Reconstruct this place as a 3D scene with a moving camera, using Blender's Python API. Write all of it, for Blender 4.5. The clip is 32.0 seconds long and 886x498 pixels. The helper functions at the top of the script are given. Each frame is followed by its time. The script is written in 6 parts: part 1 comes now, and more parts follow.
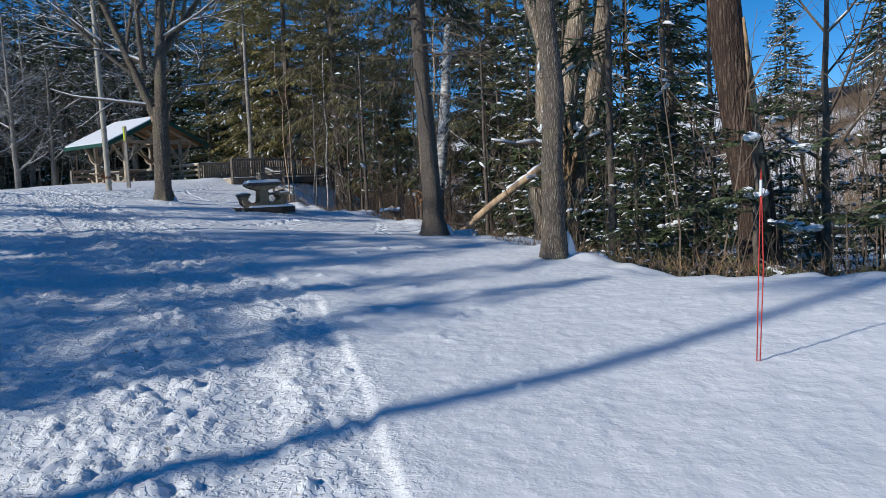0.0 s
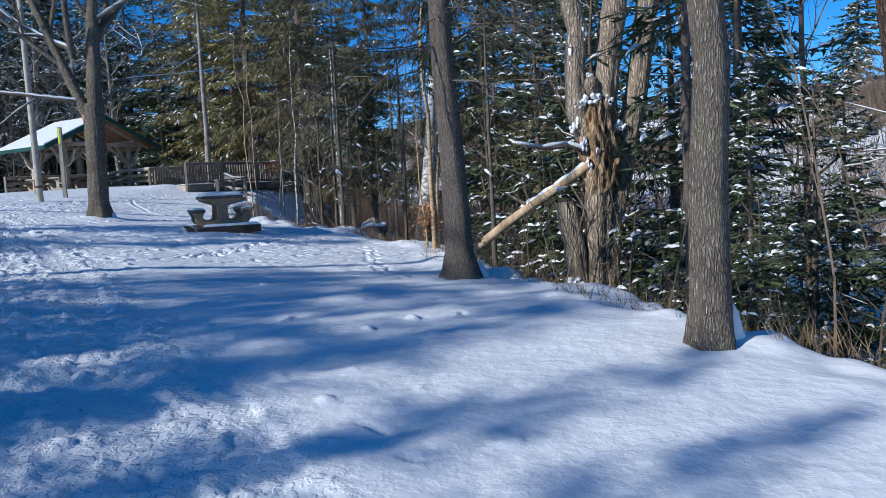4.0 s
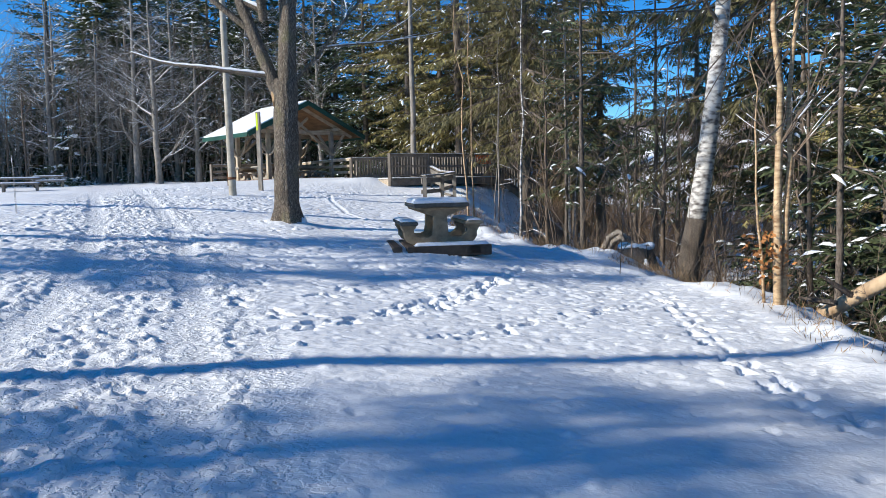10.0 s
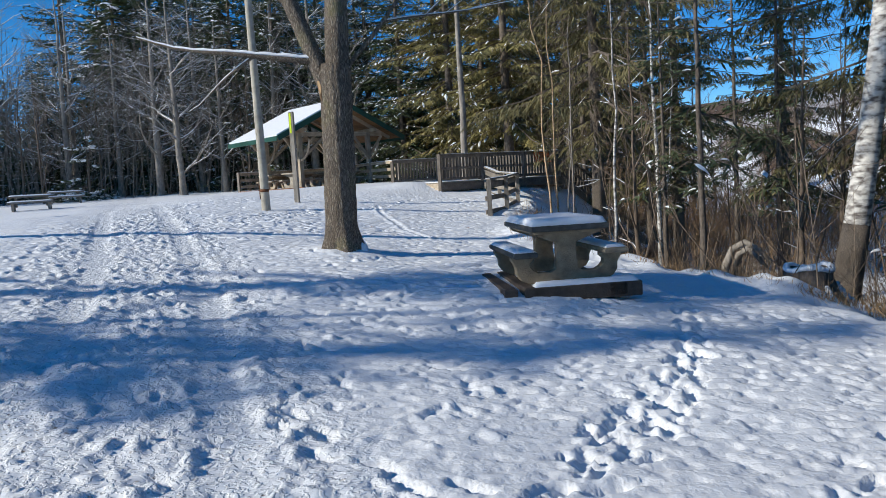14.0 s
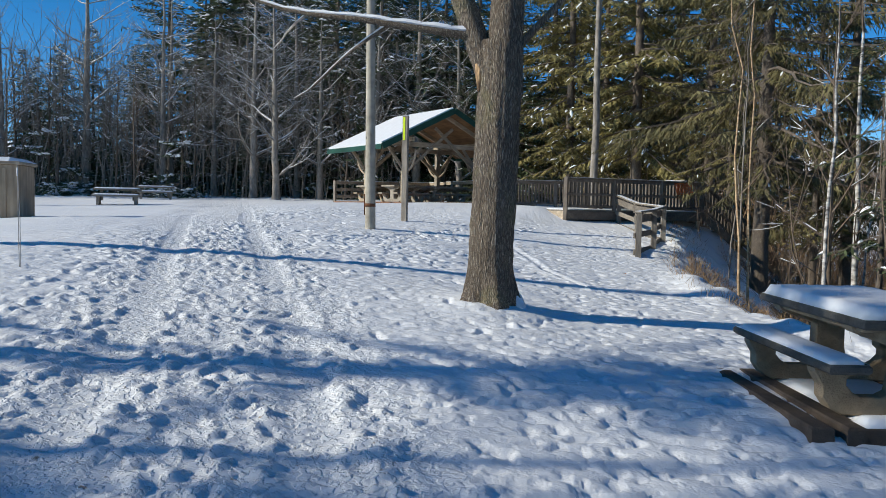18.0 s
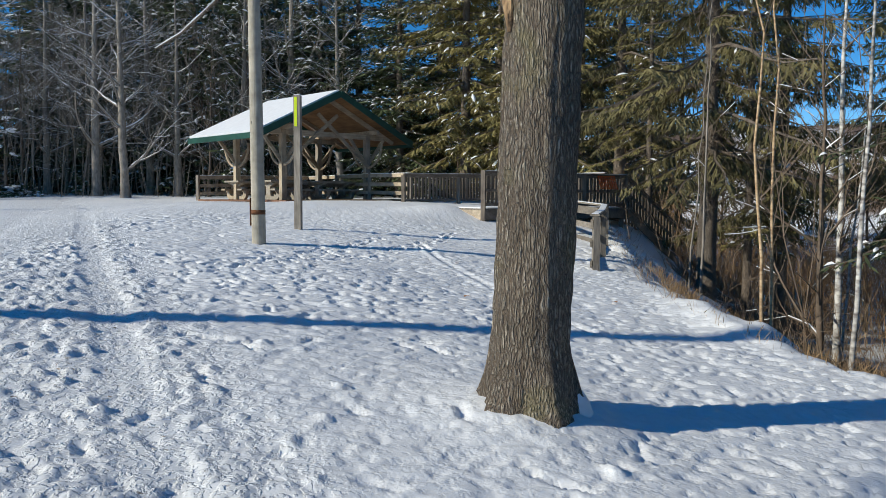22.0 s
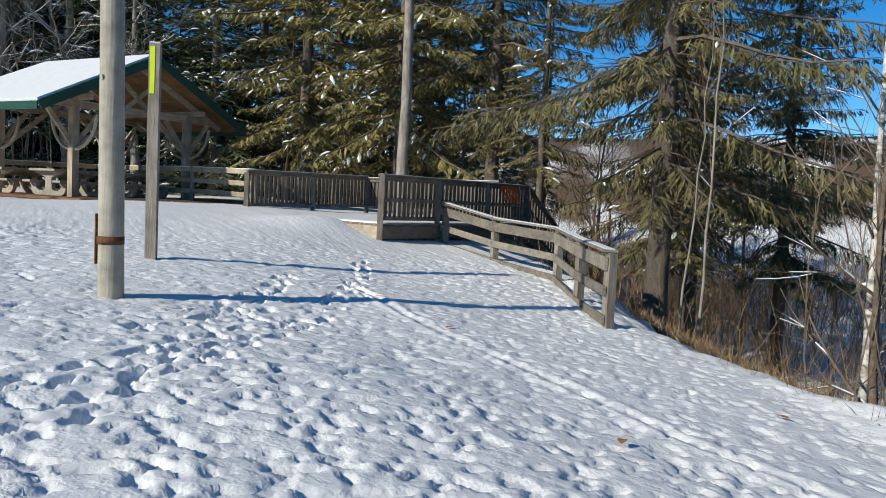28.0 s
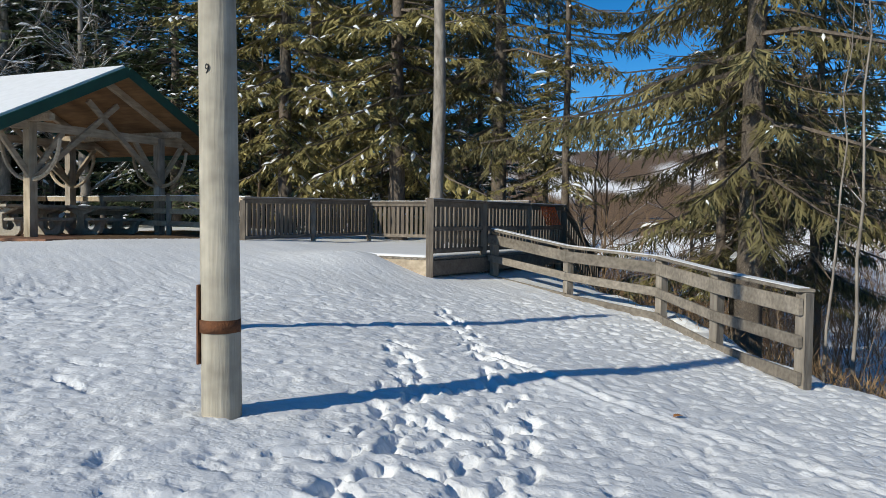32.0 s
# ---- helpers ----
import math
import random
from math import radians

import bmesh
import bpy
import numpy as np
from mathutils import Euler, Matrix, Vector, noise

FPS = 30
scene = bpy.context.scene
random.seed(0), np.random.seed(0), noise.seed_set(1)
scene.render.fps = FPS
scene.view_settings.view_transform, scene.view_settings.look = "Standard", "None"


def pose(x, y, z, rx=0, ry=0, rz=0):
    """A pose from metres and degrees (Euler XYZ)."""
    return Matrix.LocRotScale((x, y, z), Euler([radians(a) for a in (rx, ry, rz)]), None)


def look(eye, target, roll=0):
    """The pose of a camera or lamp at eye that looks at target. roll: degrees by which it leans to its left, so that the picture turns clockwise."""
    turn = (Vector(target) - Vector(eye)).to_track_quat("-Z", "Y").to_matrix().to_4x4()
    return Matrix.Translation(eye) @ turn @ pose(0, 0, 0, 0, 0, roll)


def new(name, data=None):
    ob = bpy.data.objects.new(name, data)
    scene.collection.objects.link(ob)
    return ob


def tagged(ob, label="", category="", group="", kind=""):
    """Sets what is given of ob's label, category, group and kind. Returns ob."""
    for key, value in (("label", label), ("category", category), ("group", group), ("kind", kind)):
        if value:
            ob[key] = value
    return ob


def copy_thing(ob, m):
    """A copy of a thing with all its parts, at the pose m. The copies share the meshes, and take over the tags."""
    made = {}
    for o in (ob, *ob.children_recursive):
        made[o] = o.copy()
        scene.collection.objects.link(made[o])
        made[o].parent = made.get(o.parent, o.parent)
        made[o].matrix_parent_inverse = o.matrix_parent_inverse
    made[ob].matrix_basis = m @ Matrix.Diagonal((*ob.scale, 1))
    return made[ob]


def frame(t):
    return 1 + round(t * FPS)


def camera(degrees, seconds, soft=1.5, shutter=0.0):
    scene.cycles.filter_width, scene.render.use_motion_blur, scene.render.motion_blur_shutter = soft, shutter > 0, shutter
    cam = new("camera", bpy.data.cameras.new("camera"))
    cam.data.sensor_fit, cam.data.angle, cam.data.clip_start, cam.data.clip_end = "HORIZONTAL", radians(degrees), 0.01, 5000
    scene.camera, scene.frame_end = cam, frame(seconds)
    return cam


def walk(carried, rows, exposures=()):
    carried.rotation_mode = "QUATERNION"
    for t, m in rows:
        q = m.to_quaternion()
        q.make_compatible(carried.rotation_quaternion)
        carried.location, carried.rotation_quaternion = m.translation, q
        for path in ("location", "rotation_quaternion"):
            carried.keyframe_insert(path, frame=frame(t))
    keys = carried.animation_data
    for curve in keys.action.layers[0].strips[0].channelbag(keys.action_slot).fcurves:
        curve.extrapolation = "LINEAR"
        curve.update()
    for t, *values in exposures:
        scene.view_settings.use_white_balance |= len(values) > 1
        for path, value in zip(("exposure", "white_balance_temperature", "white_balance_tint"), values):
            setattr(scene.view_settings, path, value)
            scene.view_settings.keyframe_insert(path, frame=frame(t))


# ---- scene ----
cam = camera(59.6, 32.0, 0.9)
PATH = [
    (0, (6.634, -6.484, 1.595), (6.397, -4.504, 1.443), -2.6),
    (0.5, (6.484, -5.967, 1.633), (6.254, -3.988, 1.464), -2.4),
    (1, (6.242, -5.458, 1.697), (6.097, -3.471, 1.517), -2.4),
    (1.5, (6.082, -4.89, 1.715), (5.946, -2.902, 1.543), -2.3),
    (2, (5.837, -4.437, 1.743), (5.703, -2.448, 1.592), -2.4),
    (2.5, (5.651, -3.931, 1.757), (5.541, -1.94, 1.608), -2.3),
    (3, (5.562, -3.41, 1.838), (5.446, -1.419, 1.695), -2.6),
    (3.5, (5.338, -2.894, 1.891), (5.234, -0.902, 1.745), -2.9),
    (4, (5.293, -2.52, 1.971), (5.151, -0.531, 1.813), -3.0),
    (4.5, (5.096, -2.055, 2.027), (4.841, -0.078, 1.867), -2.5),
    (6.5, (4.286, -0.097, 2.109), (4.029, 1.884, 2.009), -2.5),
    (7, (4.131, 0.393, 2.189), (3.874, 2.374, 2.096), -2.1),
    (7.5, (3.93, 0.876, 2.218), (3.772, 2.868, 2.130), -2.1),
    (8, (3.82, 1.338, 2.210), (3.618, 3.325, 2.102), -2.2),
    (8.5, (3.621, 1.816, 2.224), (3.247, 3.776, 2.085), -2.5),
    (9, (3.388, 2.209, 2.282), (3.008, 4.166, 2.123), -2.6),
    (9.5, (3.187, 2.654, 2.325), (2.63, 4.568, 2.163), -2.0),
    (10, (2.877, 3.038, 2.340), (2.26, 4.934, 2.180), -1.4),
    (10.5, (2.597, 3.414, 2.350), (1.965, 5.303, 2.176), -1.5),
    (11, (2.313, 3.839, 2.426), (1.629, 5.71, 2.247), -1.4),
    (11.5, (1.931, 4.281, 2.454), (1.254, 6.155, 2.282), -1.7),
    (12, (1.683, 4.702, 2.485), (1.01, 6.578, 2.319), -2.6),
    (12.5, (1.394, 5.114, 2.516), (0.717, 6.989, 2.356), -2.9),
    (13, (1.085, 5.564, 2.556), (0.418, 7.444, 2.404), -3.1),
    (13.5, (0.772, 6.012, 2.593), (0.094, 7.887, 2.438), -3.4),
    (15.5, (-0.497, 7.632, 2.696), (-1.163, 9.51, 2.516), -2.9),
    (16, (-0.784, 8.137, 2.676), (-1.435, 10.019, 2.496), -2.2),
    (16.5, (-1.133, 8.446, 2.696), (-1.929, 10.273, 2.524), -1.8),
    (17, (-1.432, 8.713, 2.744), (-2.26, 10.525, 2.573), -1.8),
    (17.5, (-1.726, 9.211, 2.779), (-2.604, 11.005, 2.676), 0.5),
    (18, (-2.069, 9.559, 2.803), (-2.94, 11.355, 2.692), 1.1),
    (18.5, (-2.41, 9.905, 2.796), (-3.281, 11.697, 2.620), 0.9),
    (19, (-2.68, 10.324, 2.838), (-3.577, 12.103, 2.666), 2.0),
    (19.5, (-3.073, 10.721, 2.898), (-3.942, 12.515, 2.735), 1.7),
    (20, (-3.352, 11.2, 2.896), (-4.17, 13.018, 2.740), 0.0),
    (20.5, (-3.657, 11.619, 2.941), (-4.415, 13.463, 2.784), -0.1),
    (21, (-4.003, 12.029, 2.989), (-4.666, 13.909, 2.830), -0.1),
    (21.5, (-4.323, 12.479, 3.043), (-4.969, 14.367, 2.911), 0.4),
    (22, (-4.727, 12.933, 3.078), (-5.27, 14.854, 2.944), 0.3),
    (22.5, (-5.16, 13.419, 3.046), (-5.584, 15.37, 2.933), 0.7),
    (23, (-5.494, 13.881, 3.093), (-5.855, 15.845, 2.976), 0.8),
    (23.5, (-5.789, 14.188, 3.175), (-5.885, 16.181, 3.037), 0.1),
    (24, (-6.018, 14.5, 3.156), (-6.118, 16.489, 2.965), -1.0),
    (24.5, (-6.287, 14.867, 3.149), (-6.374, 16.852, 2.922), -0.5),
    (25, (-6.586, 15.245, 3.172), (-6.651, 17.221, 2.870), -0.5),
    (25.5, (-6.91, 15.581, 3.208), (-7.026, 17.553, 2.896), 0.1),
    (27.5, (-8.235, 17.248, 3.306), (-8.179, 19.231, 3.052), 2.2),
    (28, (-8.554, 17.621, 3.354), (-8.509, 19.617, 3.225), 2.7),
    (28.5, (-8.93, 17.971, 3.320), (-8.892, 19.965, 3.174), 3.0),
    (29, (-9.22, 18.271, 3.345), (-9.188, 20.262, 3.156), 1.9),
    (29.5, (-9.542, 18.677, 3.367), (-9.511, 20.658, 3.095), 1.5),
    (30, (-9.846, 18.981, 3.354), (-9.729, 20.951, 3.027), 1.4),
    (30.5, (-10.15, 19.382, 3.331), (-9.981, 21.341, 2.961), 2.4),
    (31, (-10.328, 19.732, 3.420), (-10.165, 21.696, 3.082), 2.4),
    (31.5, (-10.654, 20.026, 3.450), (-10.479, 22.006, 3.224), 1.5),
    (32, (-10.841, 20.394, 3.485), (-10.618, 22.38, 3.404), 0.7),
]
walk(cam, [(t, look(e, g, r)) for t, e, g, r in PATH], [(0, -0.2, 6150, 8), (4, 0.05, 5700, 8), (8, 0.46, 6050, 8), (10, 0.47, 6350, 8), (13, 0.1, 6400, 7), (16, 0.1, 6250, 6), (18, 0.03, 6550, 5), (21, -0.02, 6600, 4), (25, -0.08, 6650, 4), (28, 0.02, 6650, 4), (30, -0.21, 6650, 4), (32, -0.06, 6650, 4)])

# ---------------------------------------------------------------- light
SUN_AZ, SUN_EL = math.atan2(-0.60, -0.80), radians(26)      # towards the sun
world = bpy.data.worlds.new("world")
scene.world = world
world.use_nodes = True
wn = world.node_tree.nodes
sky = wn.new("ShaderNodeTexSky")
sky.sky_type = "NISHITA"
sky.sun_disc = False
sky.sun_elevation = SUN_EL
sky.sun_rotation = math.pi / 2 - SUN_AZ
sky.altitude = 500
sky.air_density = 0.6
sky.dust_density = 0.0
sky.ozone_density = 2.2
deep = wn.new("ShaderNodeHueSaturation")      # a deep clear winter sky
deep.inputs["Saturation"].default_value = 1.36
world.node_tree.links.new(sky.outputs[0], deep.inputs["Color"])
world.node_tree.links.new(deep.outputs[0], wn["Background"].inputs[0])
wn["Background"].inputs[1].default_value = 0.14
sun = new("sun", bpy.data.lights.new("sun", "SUN"))
sun.data.energy, sun.data.angle, sun.data.color = 4.2, radians(0.9), (1.0, 0.93, 0.82)
S_DIR = Vector((math.cos(SUN_EL) * math.cos(SUN_AZ), math.cos(SUN_EL) * math.sin(SUN_AZ), math.sin(SUN_EL)))
sun.matrix_world = look(S_DIR * 60, (0, 0, 0))


# ---------------------------------------------------------------- materials
def material(name, base, rough=0.8, scale=8.0, vary=0.25, second=None, bump=0.3, bump_scale=40.0, metal=0.0,
             stretch=(1, 1, 1), spec=0.3, detail=6.0, island=0.0, obj_random=0.0, bump_dist=0.02, broad=(0.75, 1.2)):
    """Two scales of noise over a base colour, with fine relief."""
    m = bpy.data.materials.new(name)
    m.use_nodes = True
    nt = m.node_tree
    n, link = nt.nodes, nt.links.new
    b = n["Principled BSDF"]
    b.inputs["Roughness"].default_value = rough
    b.inputs["Metallic"].default_value = metal
    b.inputs["Specular IOR Level"].default_value = spec
    tc = n.new("ShaderNodeTexCoord")
    mp = n.new("ShaderNodeMapping")
    mp.inputs["Scale"].default_value = stretch
    link(tc.outputs["Object"], mp.inputs[0])
    n1 = n.new("ShaderNodeTexNoise")
    n1.inputs["Scale"].default_value, n1.inputs["Detail"].default_value = scale, detail
    n2 = n.new("ShaderNodeTexNoise")
    n2.inputs["Scale"].default_value, n2.inputs["Detail"].default_value = scale * 0.17, 3
    link(mp.outputs[0], n1.inputs[0])
    link(tc.outputs["Object"], n2.inputs[0])
    second = second or tuple(c * 0.45 for c in base)
    mix = n.new("ShaderNodeMix")
    mix.data_type = "RGBA"
    mix.inputs[6].default_value, mix.inputs[7].default_value = (*second, 1), (*base, 1)
    ramp = n.new("ShaderNodeMapRange")
    ramp.inputs[1].default_value, ramp.inputs[2].default_value = 0.5 - vary, 0.5 + vary * 0.6
    link(n1.outputs[0], ramp.inputs[0])
    link(ramp.outputs[0], mix.inputs[0])
    hsv = n.new("ShaderNodeHueSaturation")
    link(mix.outputs[2], hsv.inputs["Color"])
    r2 = n.new("ShaderNodeMapRange")
    r2.inputs[1].default_value, r2.inputs[2].default_value = 0.3, 0.7
    r2.inputs[3].default_value, r2.inputs[4].default_value = broad
    link(n2.outputs[0], r2.inputs[0])
    last = r2.outputs[0]
    for amount, node, sock in ((island, "ShaderNodeNewGeometry", "Random Per Island"), (obj_random, "ShaderNodeObjectInfo", "Random")):
        if amount:
            gi = n.new(node)
            r3 = n.new("ShaderNodeMapRange")
            r3.inputs[3].default_value, r3.inputs[4].default_value = 1 - amount, 1 + amount
            link(gi.outputs[sock], r3.inputs[0])
            mul = n.new("ShaderNodeMath")
            mul.operation = "MULTIPLY"
            link(last, mul.inputs[0])
            link(r3.outputs[0], mul.inputs[1])
            last = mul.outputs[0]
    link(last, hsv.inputs["Value"])
    link(hsv.outputs[0], b.inputs["Base Color"])
    if bump:
        n3 = n.new("ShaderNodeTexNoise")
        n3.inputs["Scale"].default_value, n3.inputs["Detail"].default_value = bump_scale, 5
        link(mp.outputs[0], n3.inputs[0])
        bp = n.new("ShaderNodeBump")
        bp.inputs["Strength"].default_value, bp.inputs["Distance"].default_value = bump, bump_dist
        link(n3.outputs[0], bp.inputs["Height"])
        link(bp.outputs[0], b.inputs["Normal"])
    return m


SNOW = material("snow", (0.88, 0.89, 0.91), 0.55, 30, 0.5, (0.83, 0.845, 0.875), 0.2, 40, spec=0.25, broad=(0.95, 1.03))
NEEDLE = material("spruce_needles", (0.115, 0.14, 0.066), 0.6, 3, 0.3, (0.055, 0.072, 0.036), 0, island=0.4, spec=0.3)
# needles lightened beyond their own colour to carry the sun on them
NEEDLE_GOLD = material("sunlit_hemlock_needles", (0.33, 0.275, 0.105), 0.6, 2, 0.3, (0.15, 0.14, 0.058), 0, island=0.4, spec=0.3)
BARK_DARK = material("spruce_bark", (0.19, 0.155, 0.125), 0.9, 26, 0.25, (0.07, 0.055, 0.045), 1.0, 32, stretch=(1, 1, 0.45))
BARK_TWIG = material("twig_bark", (0.19, 0.145, 0.108), 0.85, 15, 0.3, (0.085, 0.06, 0.043), 0.3, 40, island=0.35)
BARK_PALE = material("pale_branch_bark", (0.35, 0.31, 0.265), 0.85, 15, 0.3, (0.13, 0.112, 0.095), 0.4, 40, stretch=(1, 1, 0.3))
BARK_BIRCH = material("white_birch_bark", (0.68, 0.65, 0.60), 0.7, 7, 0.16, (0.13, 0.11, 0.10), 0.4, 20, stretch=(0.8, 0.8, 1.7))
BARK_GOLD = material("yellow_birch_bark", (0.58, 0.42, 0.25), 0.6, 14, 0.2, (0.25, 0.14, 0.07), 0.5, 24, stretch=(0.6, 0.6, 2.0))
ROTTEN = material("rotten_wood", (0.50, 0.33, 0.18), 0.9, 13, 0.16, (0.07, 0.042, 0.028), 1.0, 18, stretch=(1, 1, 0.45), bump_dist=0.06)
LOGWOOD = material("debarked_log", (0.55, 0.40, 0.25), 0.8, 8, 0.25, (0.26, 0.16, 0.09), 0.6, 20, stretch=(1, 1, 0.3))
TANTWIG = material("tan_sunlit_twigs", (0.31, 0.21, 0.125), 0.85, 10, 0.3, (0.16, 0.10, 0.06), 0, island=0.35)
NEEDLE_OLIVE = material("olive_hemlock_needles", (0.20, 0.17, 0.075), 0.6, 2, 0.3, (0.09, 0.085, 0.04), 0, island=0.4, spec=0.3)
GREYROD = material("grey_plastic", (0.35, 0.34, 0.33), 0.6, 5, 0.4, (0.28, 0.27, 0.26), 0)
DEADLEAF = material("dead_beech_leaves", (0.48, 0.21, 0.07), 0.7, 6, 0.3, (0.25, 0.11, 0.04), 0, island=0.3)
GRASS = material("dry_grass", (0.32, 0.21, 0.11), 0.85, 4, 0.3, (0.16, 0.10, 0.05), 0, island=0.4)
WOOD = material("weathered_grey_timber", (0.34, 0.30, 0.25), 0.85, 18, 0.3, (0.17, 0.145, 0.12), 0.5, 45, stretch=(1, 1, 0.12), obj_random=0.2)
WOODX = material("weathered_grey_rail", (0.28, 0.245, 0.20), 0.85, 18, 0.3, (0.13, 0.11, 0.09), 0.5, 45, stretch=(0.12, 1, 1), obj_random=0.2)
DECKWOOD = material("dark_weathered_deck_timber", (0.215, 0.18, 0.145), 0.85, 18, 0.3, (0.11, 0.09, 0.072), 0.5, 45, stretch=(1, 1, 0.12), obj_random=0.25)
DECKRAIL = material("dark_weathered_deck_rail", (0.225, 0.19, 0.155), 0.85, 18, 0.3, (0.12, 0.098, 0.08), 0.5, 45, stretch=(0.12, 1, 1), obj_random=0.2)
# a lit copy of the grey timber, with sunlight put into its colour
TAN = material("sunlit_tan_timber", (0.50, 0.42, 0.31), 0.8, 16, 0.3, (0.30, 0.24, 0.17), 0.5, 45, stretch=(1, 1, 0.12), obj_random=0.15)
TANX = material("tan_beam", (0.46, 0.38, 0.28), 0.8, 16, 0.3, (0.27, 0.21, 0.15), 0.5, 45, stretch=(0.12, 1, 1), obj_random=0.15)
SOFFIT = material("brown_roof_boards", (0.30, 0.17, 0.08), 0.8, 10, 0.3, (0.16, 0.09, 0.045), 0.3, 30, stretch=(1, 0.15, 1))
GREEN = material("dark_green_metal", (0.018, 0.075, 0.055), 0.45, 6, 0.4, (0.012, 0.05, 0.04), 0.1, 30)
POLEWOOD = material("pale_pole_wood", (0.44, 0.40, 0.325), 0.75, 30, 0.35, (0.32, 0.285, 0.23), 0.3, 60, stretch=(1, 1, 0.05))
RUST = material("rusted_iron", (0.20, 0.085, 0.04), 0.8, 20, 0.3, (0.10, 0.05, 0.03), 0.5, 60, metal=0.3)
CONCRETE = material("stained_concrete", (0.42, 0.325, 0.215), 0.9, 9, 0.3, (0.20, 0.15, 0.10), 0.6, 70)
# dark copy of the concrete: the left bench's shade put into colour
CONCRETE_D = material("shaded_dark_concrete", (0.12, 0.114, 0.10), 0.9, 10, 0.3, (0.06, 0.058, 0.052), 0.6, 70)
TIMBER_D = material("dark_wet_timber", (0.11, 0.085, 0.065), 0.8, 10, 0.3, (0.06, 0.045, 0.035), 0.5, 40)
YELLOW = material("fluorescent_yellow_strip", (0.72, 0.86, 0.03), 0.45, 5, 0.5, (0.60, 0.75, 0.03), 0)
ORANGE = material("orange_mesh", (0.85, 0.16, 0.03), 0.6, 5, 0.4, (0.65, 0.11, 0.03), 0)
REDPLASTIC = material("red_plastic", (0.75, 0.07, 0.05), 0.5, 5, 0.4, (0.55, 0.05, 0.04), 0)
BLACK = material("black_paint", (0.02, 0.02, 0.02), 0.6, 5, 0.4, (0.03, 0.03, 0.03), 0)
PLY = material("weathered_plywood", (0.47, 0.37, 0.26), 0.85, 10, 0.3, (0.24, 0.18, 0.125), 0.4, 30, stretch=(1, 1, 0.1))
CONCRETE_P = material("pale_dry_concrete", (0.44, 0.395, 0.33), 0.9, 12, 0.3, (0.30, 0.265, 0.21), 0.5, 70)
BRICKRED = material("brown_paving", (0.25, 0.13, 0.085), 0.9, 8, 0.3, (0.14, 0.08, 0.055), 0.4, 40)


def ridged_bark(name, base, furrow, scale, stretch, moss=0.0):
    """Long plates of bark with dark furrows between them."""
    m = bpy.data.materials.new(name)
    m.use_nodes = True
    n, link = m.node_tree.nodes, m.node_tree.links.new
    b = n["Principled BSDF"]
    b.inputs["Roughness"].default_value, b.inputs["Specular IOR Level"].default_value = 0.95, 0.15
    tc, mp = n.new("ShaderNodeTexCoord"), n.new("ShaderNodeMapping")
    mp.inputs["Scale"].default_value = (1, 1, stretch)
    wob = n.new("ShaderNodeTexNoise")
    wob.inputs["Scale"].default_value, wob.inputs["Detail"].default_value = 12, 3
    link(tc.outputs["Object"], wob.inputs[0])
    shift = n.new("ShaderNodeVectorMath")
    shift.operation = "MULTIPLY_ADD"
    shift.inputs[1].default_value = (0.035, 0.035, 0.16)
    link(wob.outputs["Color"], shift.inputs[0])
    link(tc.outputs["Object"], shift.inputs[2])
    link(shift.outputs[0], mp.inputs[0])
    vo = n.new("ShaderNodeTexVoronoi")
    vo.feature = "DISTANCE_TO_EDGE"
    vo.inputs["Scale"].default_value = scale
    link(mp.outputs[0], vo.inputs[0])
    fine = n.new("ShaderNodeTexNoise")
    fine.inputs["Scale"].default_value, fine.inputs["Detail"].default_value = scale * 2.2, 6
    link(mp.outputs[0], fine.inputs[0])
    broad = n.new("ShaderNodeTexNoise")
    broad.inputs["Scale"].default_value, broad.inputs["Detail"].default_value = 2.2, 3
    link(tc.outputs["Object"], broad.inputs[0])

    def ranged(v, lo, hi, a=0.0, c=1.0):
        r = n.new("ShaderNodeMapRange")
        for k, x in zip((1, 2, 3, 4), (lo, hi, a, c)):
            r.inputs[k].default_value = x
        link(v, r.inputs[0])
        return r.outputs[0]

    def times(a, c):
        x = n.new("ShaderNodeMath")
        x.operation = "MULTIPLY"
        link(a, x.inputs[0])
        link(c, x.inputs[1])
        return x.outputs[0]

    plate = times(ranged(vo.outputs[0], 0.01, 0.26, 0.1, 1.0), ranged(fine.outputs[0], 0.32, 0.6, 0.15, 1.0))
    mix = n.new("ShaderNodeMix")
    mix.data_type = "RGBA"
    mix.inputs[6].default_value, mix.inputs[7].default_value = (*furrow, 1), (*base, 1)
    link(plate, mix.inputs[0])
    tint = n.new("ShaderNodeMix")
    tint.data_type = "RGBA"
    tint.inputs[7].default_value = (0.20, 0.21, 0.07, 1)
    link(mix.outputs[2], tint.inputs[6])
    link(ranged(broad.outputs[0], 0.56, 0.72, 0.0, moss), tint.inputs[0])
    hsv = n.new("ShaderNodeHueSaturation")
    link(tint.outputs[2], hsv.inputs["Color"])
    link(ranged(broad.outputs[0], 0.3, 0.7, 0.8, 1.2), hsv.inputs["Value"])
    link(hsv.outputs[0], b.inputs["Base Color"])
    bp = n.new("ShaderNodeBump")
    bp.inputs["Strength"].default_value, bp.inputs["Distance"].default_value = 1.0, 0.035
    link(plate, bp.inputs["Height"])
    link(bp.outputs[0], b.inputs["Normal"])
    return m


